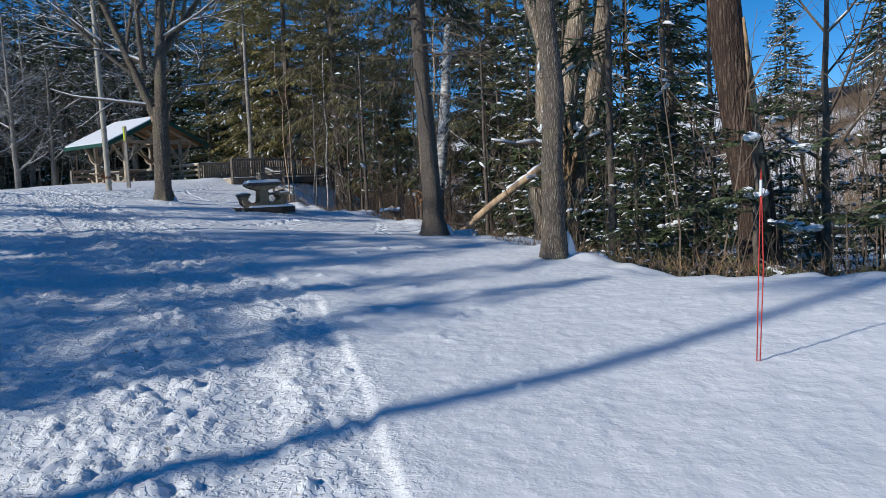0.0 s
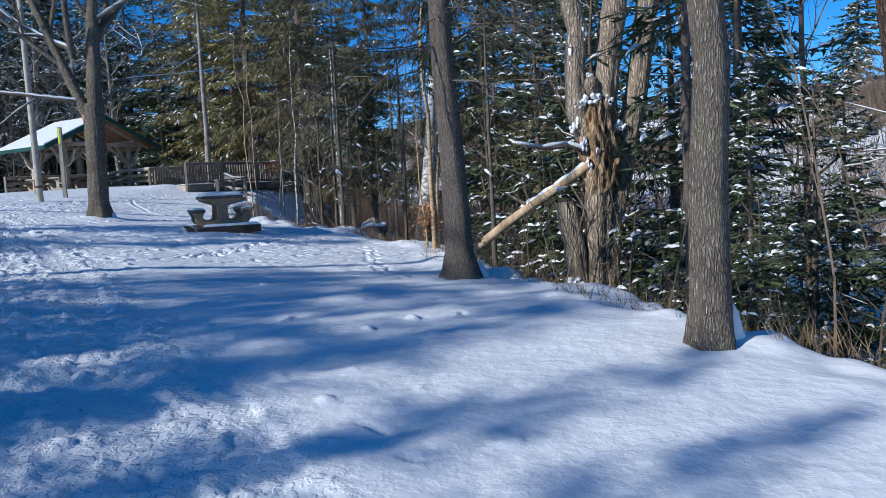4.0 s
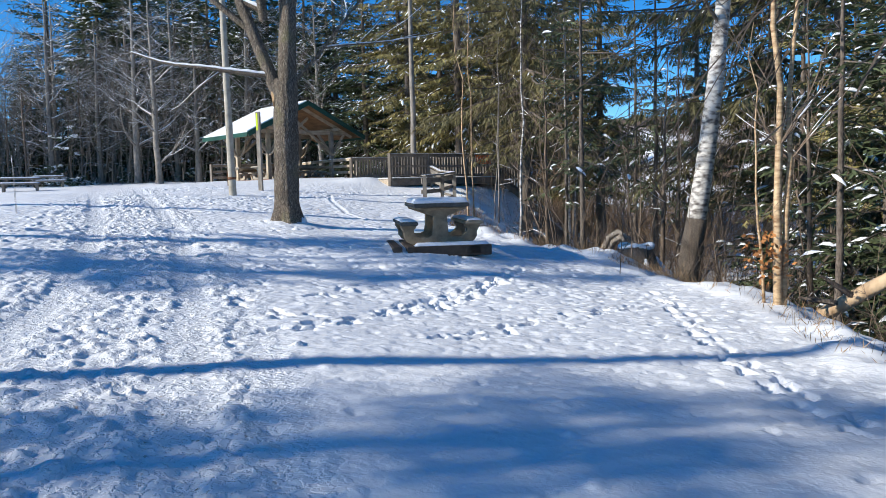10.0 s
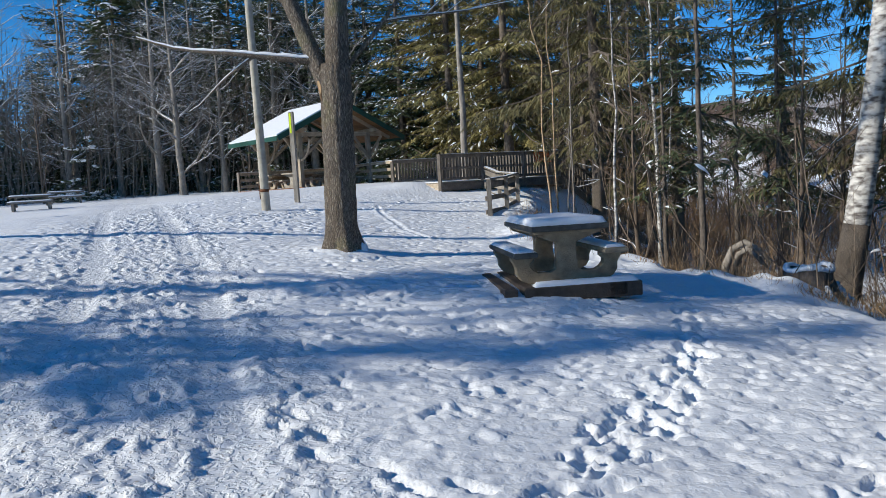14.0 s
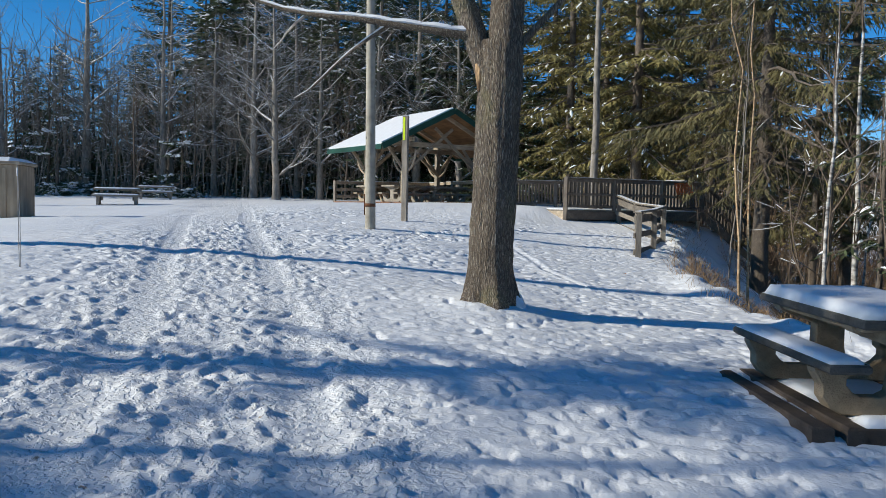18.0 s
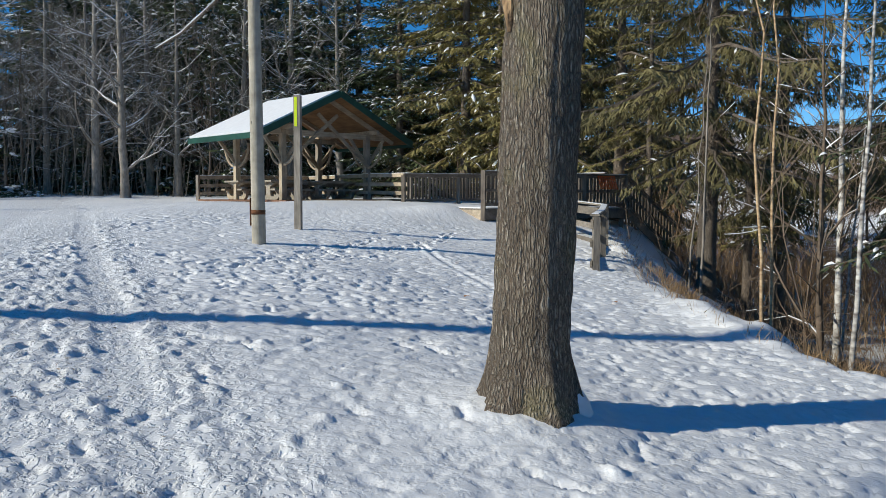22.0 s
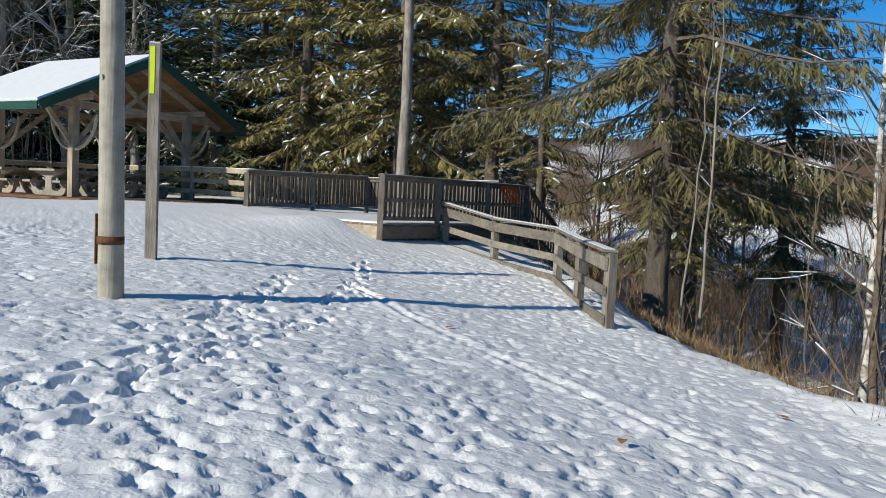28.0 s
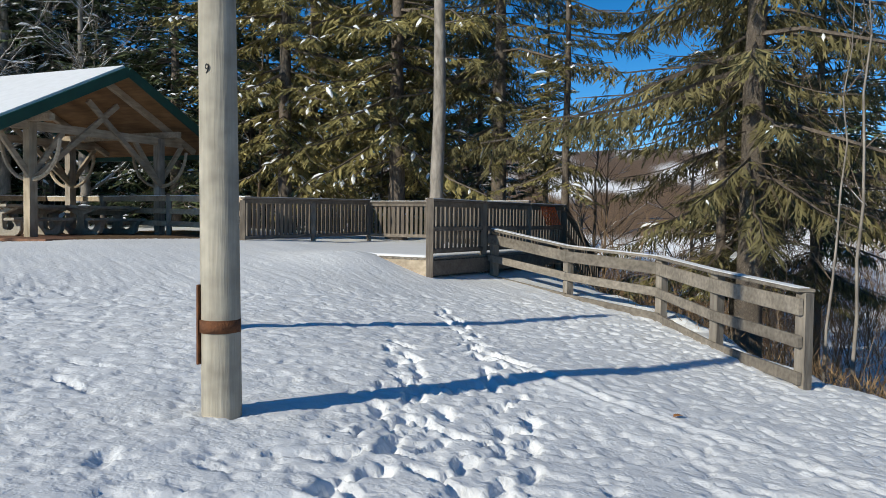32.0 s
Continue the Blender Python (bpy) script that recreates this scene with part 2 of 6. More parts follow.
BARK_GREY = ridged_bark("grey_maple_bark", (0.52, 0.45, 0.365), (0.11, 0.083, 0.063), 46, 0.15, 0.35)
BARK_RED = ridged_bark("dark_reddish_bark", (0.20, 0.135, 0.10), (0.045, 0.03, 0.024), 17, 0.13)
# paler bark for the old maple, sunlight on its stems put into colour
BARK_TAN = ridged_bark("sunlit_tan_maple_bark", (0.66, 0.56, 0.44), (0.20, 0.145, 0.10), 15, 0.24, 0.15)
BARK_SCALY = ridged_bark("scaly_spruce_bark", (0.38, 0.325, 0.268), (0.17, 0.138, 0.112), 55, 0.3)


# ---------------------------------------------------------------- building helpers
class Geo:
    """Vertices and faces of one mesh."""

    def __init__(self):
        self.v, self.f = [], []

    def tube(self, pts, radii, sides=6, cap=True, flat=1.0):
        base = len(self.v)
        for i, (p, r) in enumerate(zip(pts, radii)):
            a, b = pts[max(i - 1, 0)], pts[min(i + 1, len(pts) - 1)]
            d = (b - a).normalized()
            u = d.cross(Vector((0.31, 0.95, 0.02)))
            if u.length < 0.1:
                u = d.cross(Vector((1, 0, 0)))
            u.normalize()
            w = d.cross(u)
            for k in range(sides):
                an = 2 * math.pi * k / sides
                self.v.append(p + (u * math.cos(an) + w * math.sin(an) * flat) * r)
        for i in range(len(pts) - 1):
            for k in range(sides):
                k2 = (k + 1) % sides
                self.f.append((base + i * sides + k, base + i * sides + k2, base + (i + 1) * sides + k2, base + (i + 1) * sides + k))
        if cap:
            self.f.append(tuple(base + (len(pts) - 1) * sides + k for k in range(sides)))
            self.f.append(tuple(base + k for k in reversed(range(sides))))

    def kite(self, p, d, length, width, up):
        s = d.cross(up)
        if s.length < 1e-3:
            s = Vector((1, 0, 0))
        s = s.normalized() * (width * 0.5)
        m = p + d * (length * 0.45)
        b = len(self.v)
        self.v += [p, m + s, p + d * length, m - s]
        self.f.append((b, b + 1, b + 2, b + 3))

    def box(self, size, at=(0, 0, 0), m=None, bevel=0.0):
        x, y, z = (s / 2 for s in size)
        b = len(self.v)
        e = min(bevel, x * 0.9, y * 0.9, z * 0.9)
        if e <= 0:
            co = [(i * x, j * y, k * z) for k in (-1, 1) for j in (-1, 1) for i in (-1, 1)]
            fc = [(0, 2, 3, 1), (4, 5, 7, 6), (0, 1, 5, 4), (2, 6, 7, 3), (0, 4, 6, 2), (1, 3, 7, 5)]
        else:
            co, fc = [], []
            for k in (-1, 1):
                for zz, ins in ((z * k, e), ((z - e) * k, 0)):
                    ring = [(-x + ins, -y + ins), (x - ins, -y + ins), (x - ins, y - ins), (-x + ins, y - ins)]
                    if not ins:
                        ring = [(-x, -y), (x, -y), (x, y), (-x, y)]
                    co += [(px, py, zz) for px, py in ring]
            # order: bottom cap, bottom ring, top cap, top ring
            fc = [(3, 2, 1, 0), (8, 9, 10, 11)]
            for a, c in ((0, 4), (4, 12), (12, 8)):
                fc += [(a + k, a + (k + 1) % 4, c + (k + 1) % 4, c + k) for k in range(4)]
        m = m or Matrix.Identity(4)
        self.v += [m @ (Vector(c) + Vector(at)) for c in co]
        self.f += [tuple(b + i for i in q) for q in fc]
        return self

    def beam(self, a, b, w, h, bevel=0.008):
        """A squared timber from a to b, w wide and h high."""
        a, b = Vector(a), Vector(b)
        d = (b - a)
        x = d.normalized()
        up = Vector((0, 0, 1)) if abs(x.z) < 0.95 else Vector((0, 1, 0))
        y = up.cross(x).normalized()
        z = x.cross(y)
        rot = Matrix((x, y, z)).transposed().to_4x4()
        return self.box((d.length, w, h), m=Matrix.Translation((a + b) / 2) @ rot, bevel=bevel)

    def prism(self, outline, depth, m=None, hole=None):
        """An outline in x and z, given depth along y."""
        b, n = len(self.v), len(outline)
        m = m or Matrix.Identity(4)
        self.v += [m @ Vector((x, s * depth / 2, z)) for s in (-1, 1) for x, z in outline]
        self.f.append(tuple(b + i for i in range(n)))
        self.f.append(tuple(b + n + i for i in reversed(range(n))))
        self.f += [(b + i, b + n + i, b + n + (i + 1) % n, b + (i + 1) % n) for i in range(n)]
        return self

    def mesh(self, name, smooth=False):
        me = bpy.data.meshes.new(name)
        me.from_pydata([tuple(v) for v in self.v], [], self.f)
        if smooth:
            me.shade_smooth()
        me.update()
        return me


def part(name, geo, mat, parent=None, label="", smooth=False, m=None):
    """Links one mesh under a thing; geo: a Geo or a mesh that is shared."""
    me = geo if isinstance(geo, bpy.types.Mesh) else geo.mesh(name, smooth)
    if mat and not me.materials:
        me.materials.append(mat)
    ob = new(name, me)
    if parent:
        ob.parent = parent
    if m is not None:
        ob.matrix_basis = m
    if label:
        tagged(ob, label)
    return ob


def thing(name, m, label, category, group="", kind=""):
    ob = new(name)
    ob.empty_display_size = 0.2
    ob.matrix_basis = m
    return tagged(ob, label, category, group, kind)


def lump(geo, c, rx, ry, rz, rs, n=9, rows=6):
    """An uneven rounded patch."""
    b = len(geo.v)
    for j in range(rows + 1):
        a = math.pi * j / rows
        for k in range(n):
            e = 2 * math.pi * k / n
            f = 1 + rs.uniform(-0.16, 0.16)
            geo.v.append(c + Vector((rx * f * math.sin(a) * math.cos(e), ry * f * math.sin(a) * math.sin(e), rz * f * math.cos(a))))
    for j in range(rows):
        geo.f += [(b + j * n + k, b + (j + 1) * n + k, b + (j + 1) * n + (k + 1) % n, b + j * n + (k + 1) % n) for k in range(n)]


def lerp(a, b, t):
    return a + (b - a) * t


# ---------------------------------------------------------------- ground
EDGE = [(60, -20), (24, -4.5), (14, 0.1), (10.1, 1.4), (8.0, 2.3), (6.3, 4.9), (5.4, 7.2), (4.2, 10.8), (3.7, 14.2), (2.6, 15.7),
        (0.9, 18.1), (-1.8, 20.1), (-3.4, 22.0), (-4.3, 24.2), (-4.9, 26.8), (-5.3, 30.1), (-6.0, 33.2), (-6.6, 37), (-6.2, 42), (-9, 46), (-18, 54), (-60, 70)]
BUMPS = [1.127, -0.015, 0.032, -0.061, -0.03, 0.209, 0.365, 0.215, 0.53, -0.094, 0.005, -0.052, -0.124, -0.548, -0.238, -0.203, 0.33, -0.227, 0.044, -0.106, -0.119, -0.74, 0.133, -0.608, -0.29, -0.032, -0.026]
POND = -1.7


def plateau(x, y):
    """The lie of the lawn: a plane that climbs to the left, with broad swells."""
    x, y = np.clip(x, -45, 30), np.clip(y, -30, 70)
    z = BUMPS[0] + BUMPS[1] * x + BUMPS[2] * y
    k = 3
    for bx in (-12, -6, 0, 6):
        for by in (-4, 4, 12, 20, 28, 36):
            z = z + BUMPS[k] * np.exp(-((x - bx) ** 2 + (y - by) ** 2) / 84.5)
            k += 1
    return z


def bank(x, y):
    """Signed distance from the edge of the lawn, positive over the bank."""
    best = np.full(np.shape(x), 1e9)
    sign = np.ones(np.shape(x))
    for (ax, ay), (bx, by) in zip(EDGE, EDGE[1:]):
        dx, dy = bx - ax, by - ay
        t = np.clip(((x - ax) * dx + (y - ay) * dy) / (dx * dx + dy * dy), 0, 1)
        d = np.hypot(x - ax - t * dx, y - ay - t * dy)
        side = dx * (y - ay) - dy * (x - ax)
        near = d < best
        best = np.where(near, d, best)
        sign = np.where(near, np.where(side < 0, 1.0, -1.0), sign)
    return best * sign


def smooth01(t):
    t = np.clip(t, 0, 1)
    return t * t * (3 - 2 * t)


def height(x, y):
    x, y = np.asarray(x, float), np.asarray(y, float)
    g = plateau(x, y)
    d = bank(x, y)
    fall = 1 - np.exp(-(np.clip(d, 0, None) / 3.5) ** 1.55)
    z = g * (1 - fall) + POND * fall
    # the lawn is filled up to the deck's open side
    du, dv = (x + 9.53) * 0.63 + (y - 34.07) * 0.777, (x + 9.53) * -0.777 + (y - 34.07) * 0.63
    z = z + 0.22 * np.exp(-((x - 1.72) ** 2 + (y - 19.8) ** 2) / 0.9)
    z = z + 0.10 * np.exp(-((x + 1.6) ** 2 + (y - 16.1) ** 2) / 2.4)
    z = z + 0.24 * np.exp(-(du + 0.3) ** 2 / 1.8 - (dv - 1.5) ** 2 / 1.3)
    far = smooth01((d - 24) / 62)
    return z + far * 15.0 + np.clip(d - 95, 0, 150) * 0.05


def ground_z(x, y):
    return float(height(np.array([x]), np.array([y]))[0])


def on(x, y, dz=0.0, rz=0.0):
    return pose(x, y, ground_z(x, y) + dz, 0, 0, rz)


def value_noise(x, y, scale, seed):
    """Smooth random field between -1 and 1."""
    rs = np.random.RandomState(seed)
    tab = rs.uniform(-1, 1, (256, 256))
    u, v = x / scale, y / scale
    i, j = np.floor(u).astype(int), np.floor(v).astype(int)
    fu, fv = u - i, v - j
    fu, fv = fu * fu * (3 - 2 * fu), fv * fv * (3 - 2 * fv)
    a, b = tab[i % 256, j % 256], tab[(i + 1) % 256, j % 256]
    c, d = tab[i % 256, (j + 1) % 256], tab[(i + 1) % 256, (j + 1) % 256]
    return (a * (1 - fu) + b * fu) * (1 - fv) + (c * (1 - fu) + d * fu) * fv


LANE = [(6.2, -8), (4.2, -2), (3.3, 0.2), (1.5, 3.2), (-0.8, 6.8), (-3, 10), (-5.3, 13), (-7.3, 15.4), (-10.3, 18.7), (-14.7, 23.6), (-22, 32), (-30, 40)]
TRAILS = [[(-0.76, 9.11), (-0.54, 9.71), (-0.28, 10.57), (-0.12, 11.77), (0.14, 13.85), (0.0, 16.3)],
          [(-0.70, 9.16), (-0.42, 9.9), (-0.15, 10.7), (0.02, 11.8), (0.2, 13.7), (0.1, 15.6)],
          [(0.71, 9.73), (1.04, 10.49), (1.12, 11.24), (1.38, 11.7), (2.2, 13.14)],
          [(-2.38, 10.79), (-1.54, 10.18), (-0.82, 10.05)],
          [(2.39, 14.74), (3.13, 10.67), (3.52, 9.37), (3.91, 8.23), (4.15, 7.58)],
          [(-9.2, 27.5), (-9.55, 28.1), (-9.5, 29.2), (-9.6, 30.4), (-10, 33)],
          [(-10.5, 21.4), (-10.35, 22.3), (-10.24, 23.18), (-9.68, 25.8), (-9.5, 28.4)],
          [(-10.9, 22), (-10.72, 22.53), (-10.45, 23.44), (-10.27, 25.25), (-10.48, 28.5)],
          [(-10.91, 24.09), (-10.73, 24.96), (-10.5, 26.4), (-9.85, 26.6)]]
SLIDE = [(-4.6, 20.9), (-5.46, 21.79), (-6.52, 23.08), (-7.05, 24.0), (-8.05, 25.65), (-8.9, 27), (-9.6, 28.3)]
# the ground's grid runs along the walk: u across, v along
GO, GU, GV = (6.6, -6.5), (0.894, 0.448), (-0.448, 0.894)
U0, U1, V0, V1, STEP = -5.6, 6.2, 3.0, 41.5, 0.028


def grid_lines(a, b, low, high, rate):
    """Even steps from a to b, then ever wider ones out to low and high."""
    mid = list(np.arange(a, b, STEP))
    up, down, s = [mid[-1]], [mid[0]], STEP
    while up[-1] < high:
        s = min(s * rate, 25)
        up.append(up[-1] + s)
    s = STEP
    while down[-1] > low:
        s = min(s * rate, 25)
        down.append(down[-1] - s)
    return np.array(down[:0:-1] + mid + up[1:])


def along(line, t):
    """The point at t metres along a line of points, and its direction."""
    for (ax, ay), (bx, by) in zip(line, line[1:]):
        n = math.hypot(bx - ax, by - ay)
        if t <= n:
            return ax + (bx - ax) * t / n, ay + (by - ay) * t / n, math.atan2(by - ay, bx - ax)
        t -= n
    return bx, by, math.atan2(by - ay, bx - ax)


def length_of(line):
    return sum(math.hypot(b[0] - a[0], b[1] - a[1]) for a, b in zip(line, line[1:]))


def dist_to(line, x, y):
    best = np.full(x.shape, 1e9)
    run = np.zeros(x.shape)
    side = np.zeros(x.shape)
    start = 0.0
    for (ax, ay), (bx, by) in zip(line, line[1:]):
        dx, dy = bx - ax, by - ay
        n = math.hypot(dx, dy)
        t = np.clip(((x - ax) * dx + (y - ay) * dy) / (n * n), 0, 1)
        d = np.hypot(x - ax - t * dx, y - ay - t * dy)
        near = d < best
        best = np.where(near, d, best)
        run = np.where(near, start + t * n, run)
        side = np.where(near, np.sign(dx * (y - ay) - dy * (x - ax)), side)
        start += n
    return best, run, side


def make_ground():
    us, vs = grid_lines(U0, U1, -440, 440, 1.075), grid_lines(V0, V1, -320, 520, 1.12)
    gu, gv = np.meshgrid(us, vs, indexing="ij")
    gx = GO[0] + gu * GU[0] + gv * GV[0]
    gy = GO[1] + gu * GU[1] + gv * GV[1]
    z = height(gx, gy)
    d = bank(gx, gy)
    lane, run, side = dist_to(LANE, gx, gy)
    off = lane * side
    lawn = smooth01((-d + 0.5) / 1.0)
    inlane = np.exp(-(lane / 1.35) ** 6)
    # the snow has sunk between tufts of grass: broad swells, soft lumps, small crisp dents
    su, sv = gx * 0.8 + gy * 0.6, -gx * 0.6 + gy * 0.8
    warp = 0.05 * value_noise(gx, gy, 0.31, 20)
    t1 = value_noise(su * 0.7 + warp, sv, 0.075, 1)
    t2 = value_noise(su + warp, sv * 0.75, 0.066, 2)
    t3 = value_noise(su * 0.8 + warp * 2, sv, 0.165, 31)
    patch = 0.5 + 0.5 * value_noise(gx, gy, 3.1, 3)
    quiet = 0.2 + 0.72 * smooth01((gy - 4) / 14)
    near = np.exp(-(np.clip(U0 - gu, 0, None) + np.clip(gu - U1, 0, None) + np.clip(gv - V1, 0, None) + np.clip(V0 - gv, 0, None)) / 2.4)
    far = smooth01((gy - 17) / 8)
    dents = near * quiet * (0.85 * smooth01((t1 + 0.35 * t2 - 0.2) / 0.2) + 0.3 * far * smooth01((t3 + 0.3 * t1 - 0.34) / 0.2))
    z += lawn * (1 - 0.8 * inlane) * (-0.031 * dents * (0.45 + 0.8 * patch) + 0.003 * near * t2 + 0.009 * value_noise(gx, gy, 0.36, 21))
    z += lawn * 0.045 * value_noise(gx, gy, 2.3, 4)
    mx, my = gx + 5.57, gy - 18.05
    z += 0.13 * np.exp(-(mx * mx + my * my) / 0.34)
    # trodden chunks in the lane
    c1 = value_noise(run * 0.5 + warp, off, 0.062, 5)
    c2 = value_noise(run * 0.5 + warp, off, 0.13, 6)
    chunks = 0.016 * smooth01((c1 + 0.4 * c2 - 0.12) / 0.14) + 0.007 * t2
    z += lawn * inlane * (-0.03 + chunks * near * (0.5 + 0.6 * patch))
    z += (1 - lawn) * np.exp(-np.clip(d - 4, 0, None) / 8) * (0.10 * value_noise(gx, gy, 0.34, 7) + 0.22 * value_noise(gx, gy, 1.7, 8))
    # ribbed wheel tracks and the cut edge beside the lane
    for at, wide in ((-0.65, 0.17), (0.74, 0.16)):
        w = (off - at + 0.06 * value_noise(gx, gy, 2.0, 22)) / wide
        flat = np.exp(-w ** 6) * smooth01(value_noise(gx, gy, 1.9, 9) + 0.95)
        rib = np.sin(run * 2 * math.pi / 0.112 + np.sign(w) * 1.6) * np.clip(1.2 - np.abs(w), 0, 1)
        z += lawn * (flat * (-0.014 + 0.009 * rib) - flat * inlane * chunks * 0.9)
    start = smooth01((run - 3) / 1.5) * (1 - smooth01((run - 9.5) / 2.5))
    edge = -off - 1.38 + 0.03 * value_noise(gx, gy, 0.5, 23)
    z += lawn * start * (0.03 * smooth01((edge + 0.05) / 0.06) * np.exp(-np.clip(edge, 0, None) / 0.8))
    ds, _, _ = dist_to(SLIDE, gx, gy)
    z += (-0.018 * np.exp(-(ds / 0.06) ** 4) + 0.016 * np.exp(-((ds - 0.13) / 0.06) ** 2)) * (0.7 + 0.3 * value_noise(gx, gy, 0.4, 14))
    # footprints: (x, y, direction, length, width, depth)
    rs = random.Random(5)
    prints = []
    total = length_of(LANE)
    for _ in range(420):
        px, py, an = along(LANE, rs.uniform(0, total * 0.85))
        o = rs.gauss(0, 0.95)
        prints.append((px - math.sin(an) * o, py + math.cos(an) * o, an + rs.gauss(0, 0.45), rs.uniform(0.15, 0.27), rs.uniform(0.06, 0.09), rs.uniform(0.012, 0.024)))
    # clods thrown up between and beside the wheel tracks
    clods = []
    for _ in range(8000):
        px, py, an = along(LANE, rs.uniform(0, total * 0.85))
        o = rs.choice((rs.gauss(-0.96, 0.06), rs.gauss(-0.2, 0.2), rs.gauss(0.28, 0.16), rs.gauss(1.16, 0.13), rs.uniform(-1.2, 1.3), rs.gauss(0.2, 1.4), rs.gauss(1.7, 0.4)))
        if abs(o + 0.65) < 0.18 or abs(o - 0.74) < 0.17:
            continue
        clods.append((px - math.sin(an) * o, py + math.cos(an) * o, an + rs.gauss(0, 0.5), rs.uniform(0.07, 0.19), rs.uniform(0.06, 0.10), 0.010 + 0.026 * rs.random() ** 1.5))
    for trail in TRAILS:
        n = length_of(trail)
        s, foot = 0.0, 1
        while s < n:
            px, py, an = along(trail, s)
            prints.append((px - math.sin(an) * 0.09 * foot, py + math.cos(an) * 0.09 * foot, an + rs.gauss(0, 0.25), rs.uniform(0.24, 0.36), rs.uniform(0.08, 0.11), rs.uniform(0.03, 0.045) + (0.018 if py > 20 else 0)))
            s, foot = s + rs.uniform(0.22, 0.36), -foot
    for _ in range(120):
        px, py, an = along(LANE, rs.uniform(20, total * 0.95))
        o = rs.uniform(-3.6, -1.2)
        prints.append((px - math.sin(an) * o, py + math.cos(an) * o, an + rs.gauss(0, 0.5), rs.uniform(0.2, 0.4), rs.uniform(0.06, 0.09), rs.uniform(0.02, 0.04)))
    for _ in range(220):
        prints.append((rs.uniform(-13, 6), rs.uniform(-3, 32), rs.uniform(0, 6.3), rs.uniform(0.10, 0.2), rs.uniform(0.04, 0.07), rs.uniform(0.01, 0.024)))
    ragged = value_noise(gx, gy, 0.05, 24) * 0.45 + value_noise(gx, gy, 0.12, 25) * 0.35
    iu, iv = int(np.searchsorted(us, U0 - 1e-6)), int(np.searchsorted(vs, V0 - 1e-6))
    heap = np.zeros_like(z)
    for k, (px, py, an, ln, wd, dp) in enumerate(prints + clods):
        qu = (px - GO[0]) * GU[0] + (py - GO[1]) * GU[1]
        qv = (px - GO[0]) * GV[0] + (py - GO[1]) * GV[1]
        if not (U0 + 0.5 < qu < U1 - 0.5 and V0 + 0.5 < qv < V1 - 0.5):
            continue
        i, j = iu + int((qu - U0) / STEP), iv + int((qv - V0) / STEP)
        w = 15 if k < len(prints) else 7
        sl = (slice(i - w, i + w + 1), slice(j - w, j + w + 1))
        lx, ly = gx[sl] - px, gy[sl] - py        # metres from the middle
        u = (lx * math.cos(an) + ly * math.sin(an)) / (ln / 2)
        v = (-lx * math.sin(an) + ly * math.cos(an)) / (wd / 2)
        q = np.sqrt(u * u + v * v) * (1 + ragged[sl])
        if k < len(prints):
            z[sl] += (-dp * np.exp(-q ** 5 * 0.6) + dp * 0.3 * np.exp(-(q - 1.5) ** 2 * 9) * (0.5 + ragged[sl])) * lawn[sl]
        else:
            heap[sl] = np.maximum(heap[sl], dp * np.exp(-q ** 4 * 0.6))
    z += heap * lawn
    nx, ny = gx.shape
    co = np.stack([gx, gy, z], -1).reshape(-1, 3)
    idx = np.arange(nx * ny).reshape(nx, ny)
    quads = np.stack([idx[:-1, :-1], idx[1:, :-1], idx[1:, 1:], idx[:-1, 1:]], -1).reshape(-1, 4)
    me = bpy.data.meshes.new("ground")
    me.vertices.add(len(co))
    me.vertices.foreach_set("co", co.ravel())
    me.loops.add(quads.size)
    me.loops.foreach_set("vertex_index", quads.ravel())
    me.polygons.add(len(quads))
    me.polygons.foreach_set("loop_start", np.arange(0, quads.size, 4))
    me.update(calc_edges=True)
    me.shade_smooth()
    n1 = value_noise(gx, gy, 0.9, 11) + 0.6 * value_noise(gx, gy, 0.3, 12)
    over = smooth01((d - 1.0) / 2.4) * (1 - smooth01((d - 6.5) / 3))
    litter = np.clip(over * (0.62 + 0.5 * n1) + 0.22 * smooth01((d + 0.4) / 0.8) * (d < 9) * np.clip(n1 + 0.3, 0, 1), 0, 1)
    hill = smooth01((d - 34) / 16) * (1 - 0.85 * np.exp(-((gx - 30) ** 2 + (gy - 46) ** 2) / 420))
    litter = np.maximum(litter, hill * np.clip(0.62 + 0.25 * value_noise(gx, gy, 9, 13) + 0.5 * value_noise(gx, gy, 1.6, 32), 0, 1))
    floor = np.clip(np.exp(-((gx + 17.6) ** 2 + (gy - 41.6) ** 2) / 30), 0, 1)
    litter = np.maximum(litter, smooth01((floor - 0.45) * 5))
    at = me.attributes.new("litter", "FLOAT", "POINT")
    at.data.foreach_set("value", litter.ravel().astype(np.float32))
    trod = np.clip(lawn * (0.03 + 0.97 * inlane), 0, 1)
    at = me.attributes.new("trod", "FLOAT", "POINT")
    at.data.foreach_set("value", trod.ravel().astype(np.float32))
    tuft = np.clip(lawn * quiet * (1 - 0.7 * inlane), 0, 1)
    at = me.attributes.new("tuft", "FLOAT", "POINT")
    at.data.foreach_set("value", tuft.ravel().astype(np.float32))
    ob = new("ground", me)
    return tagged(ob, "snow-covered lawn with a trodden lane, footprints and a littered bank", "ground", kind="structure")


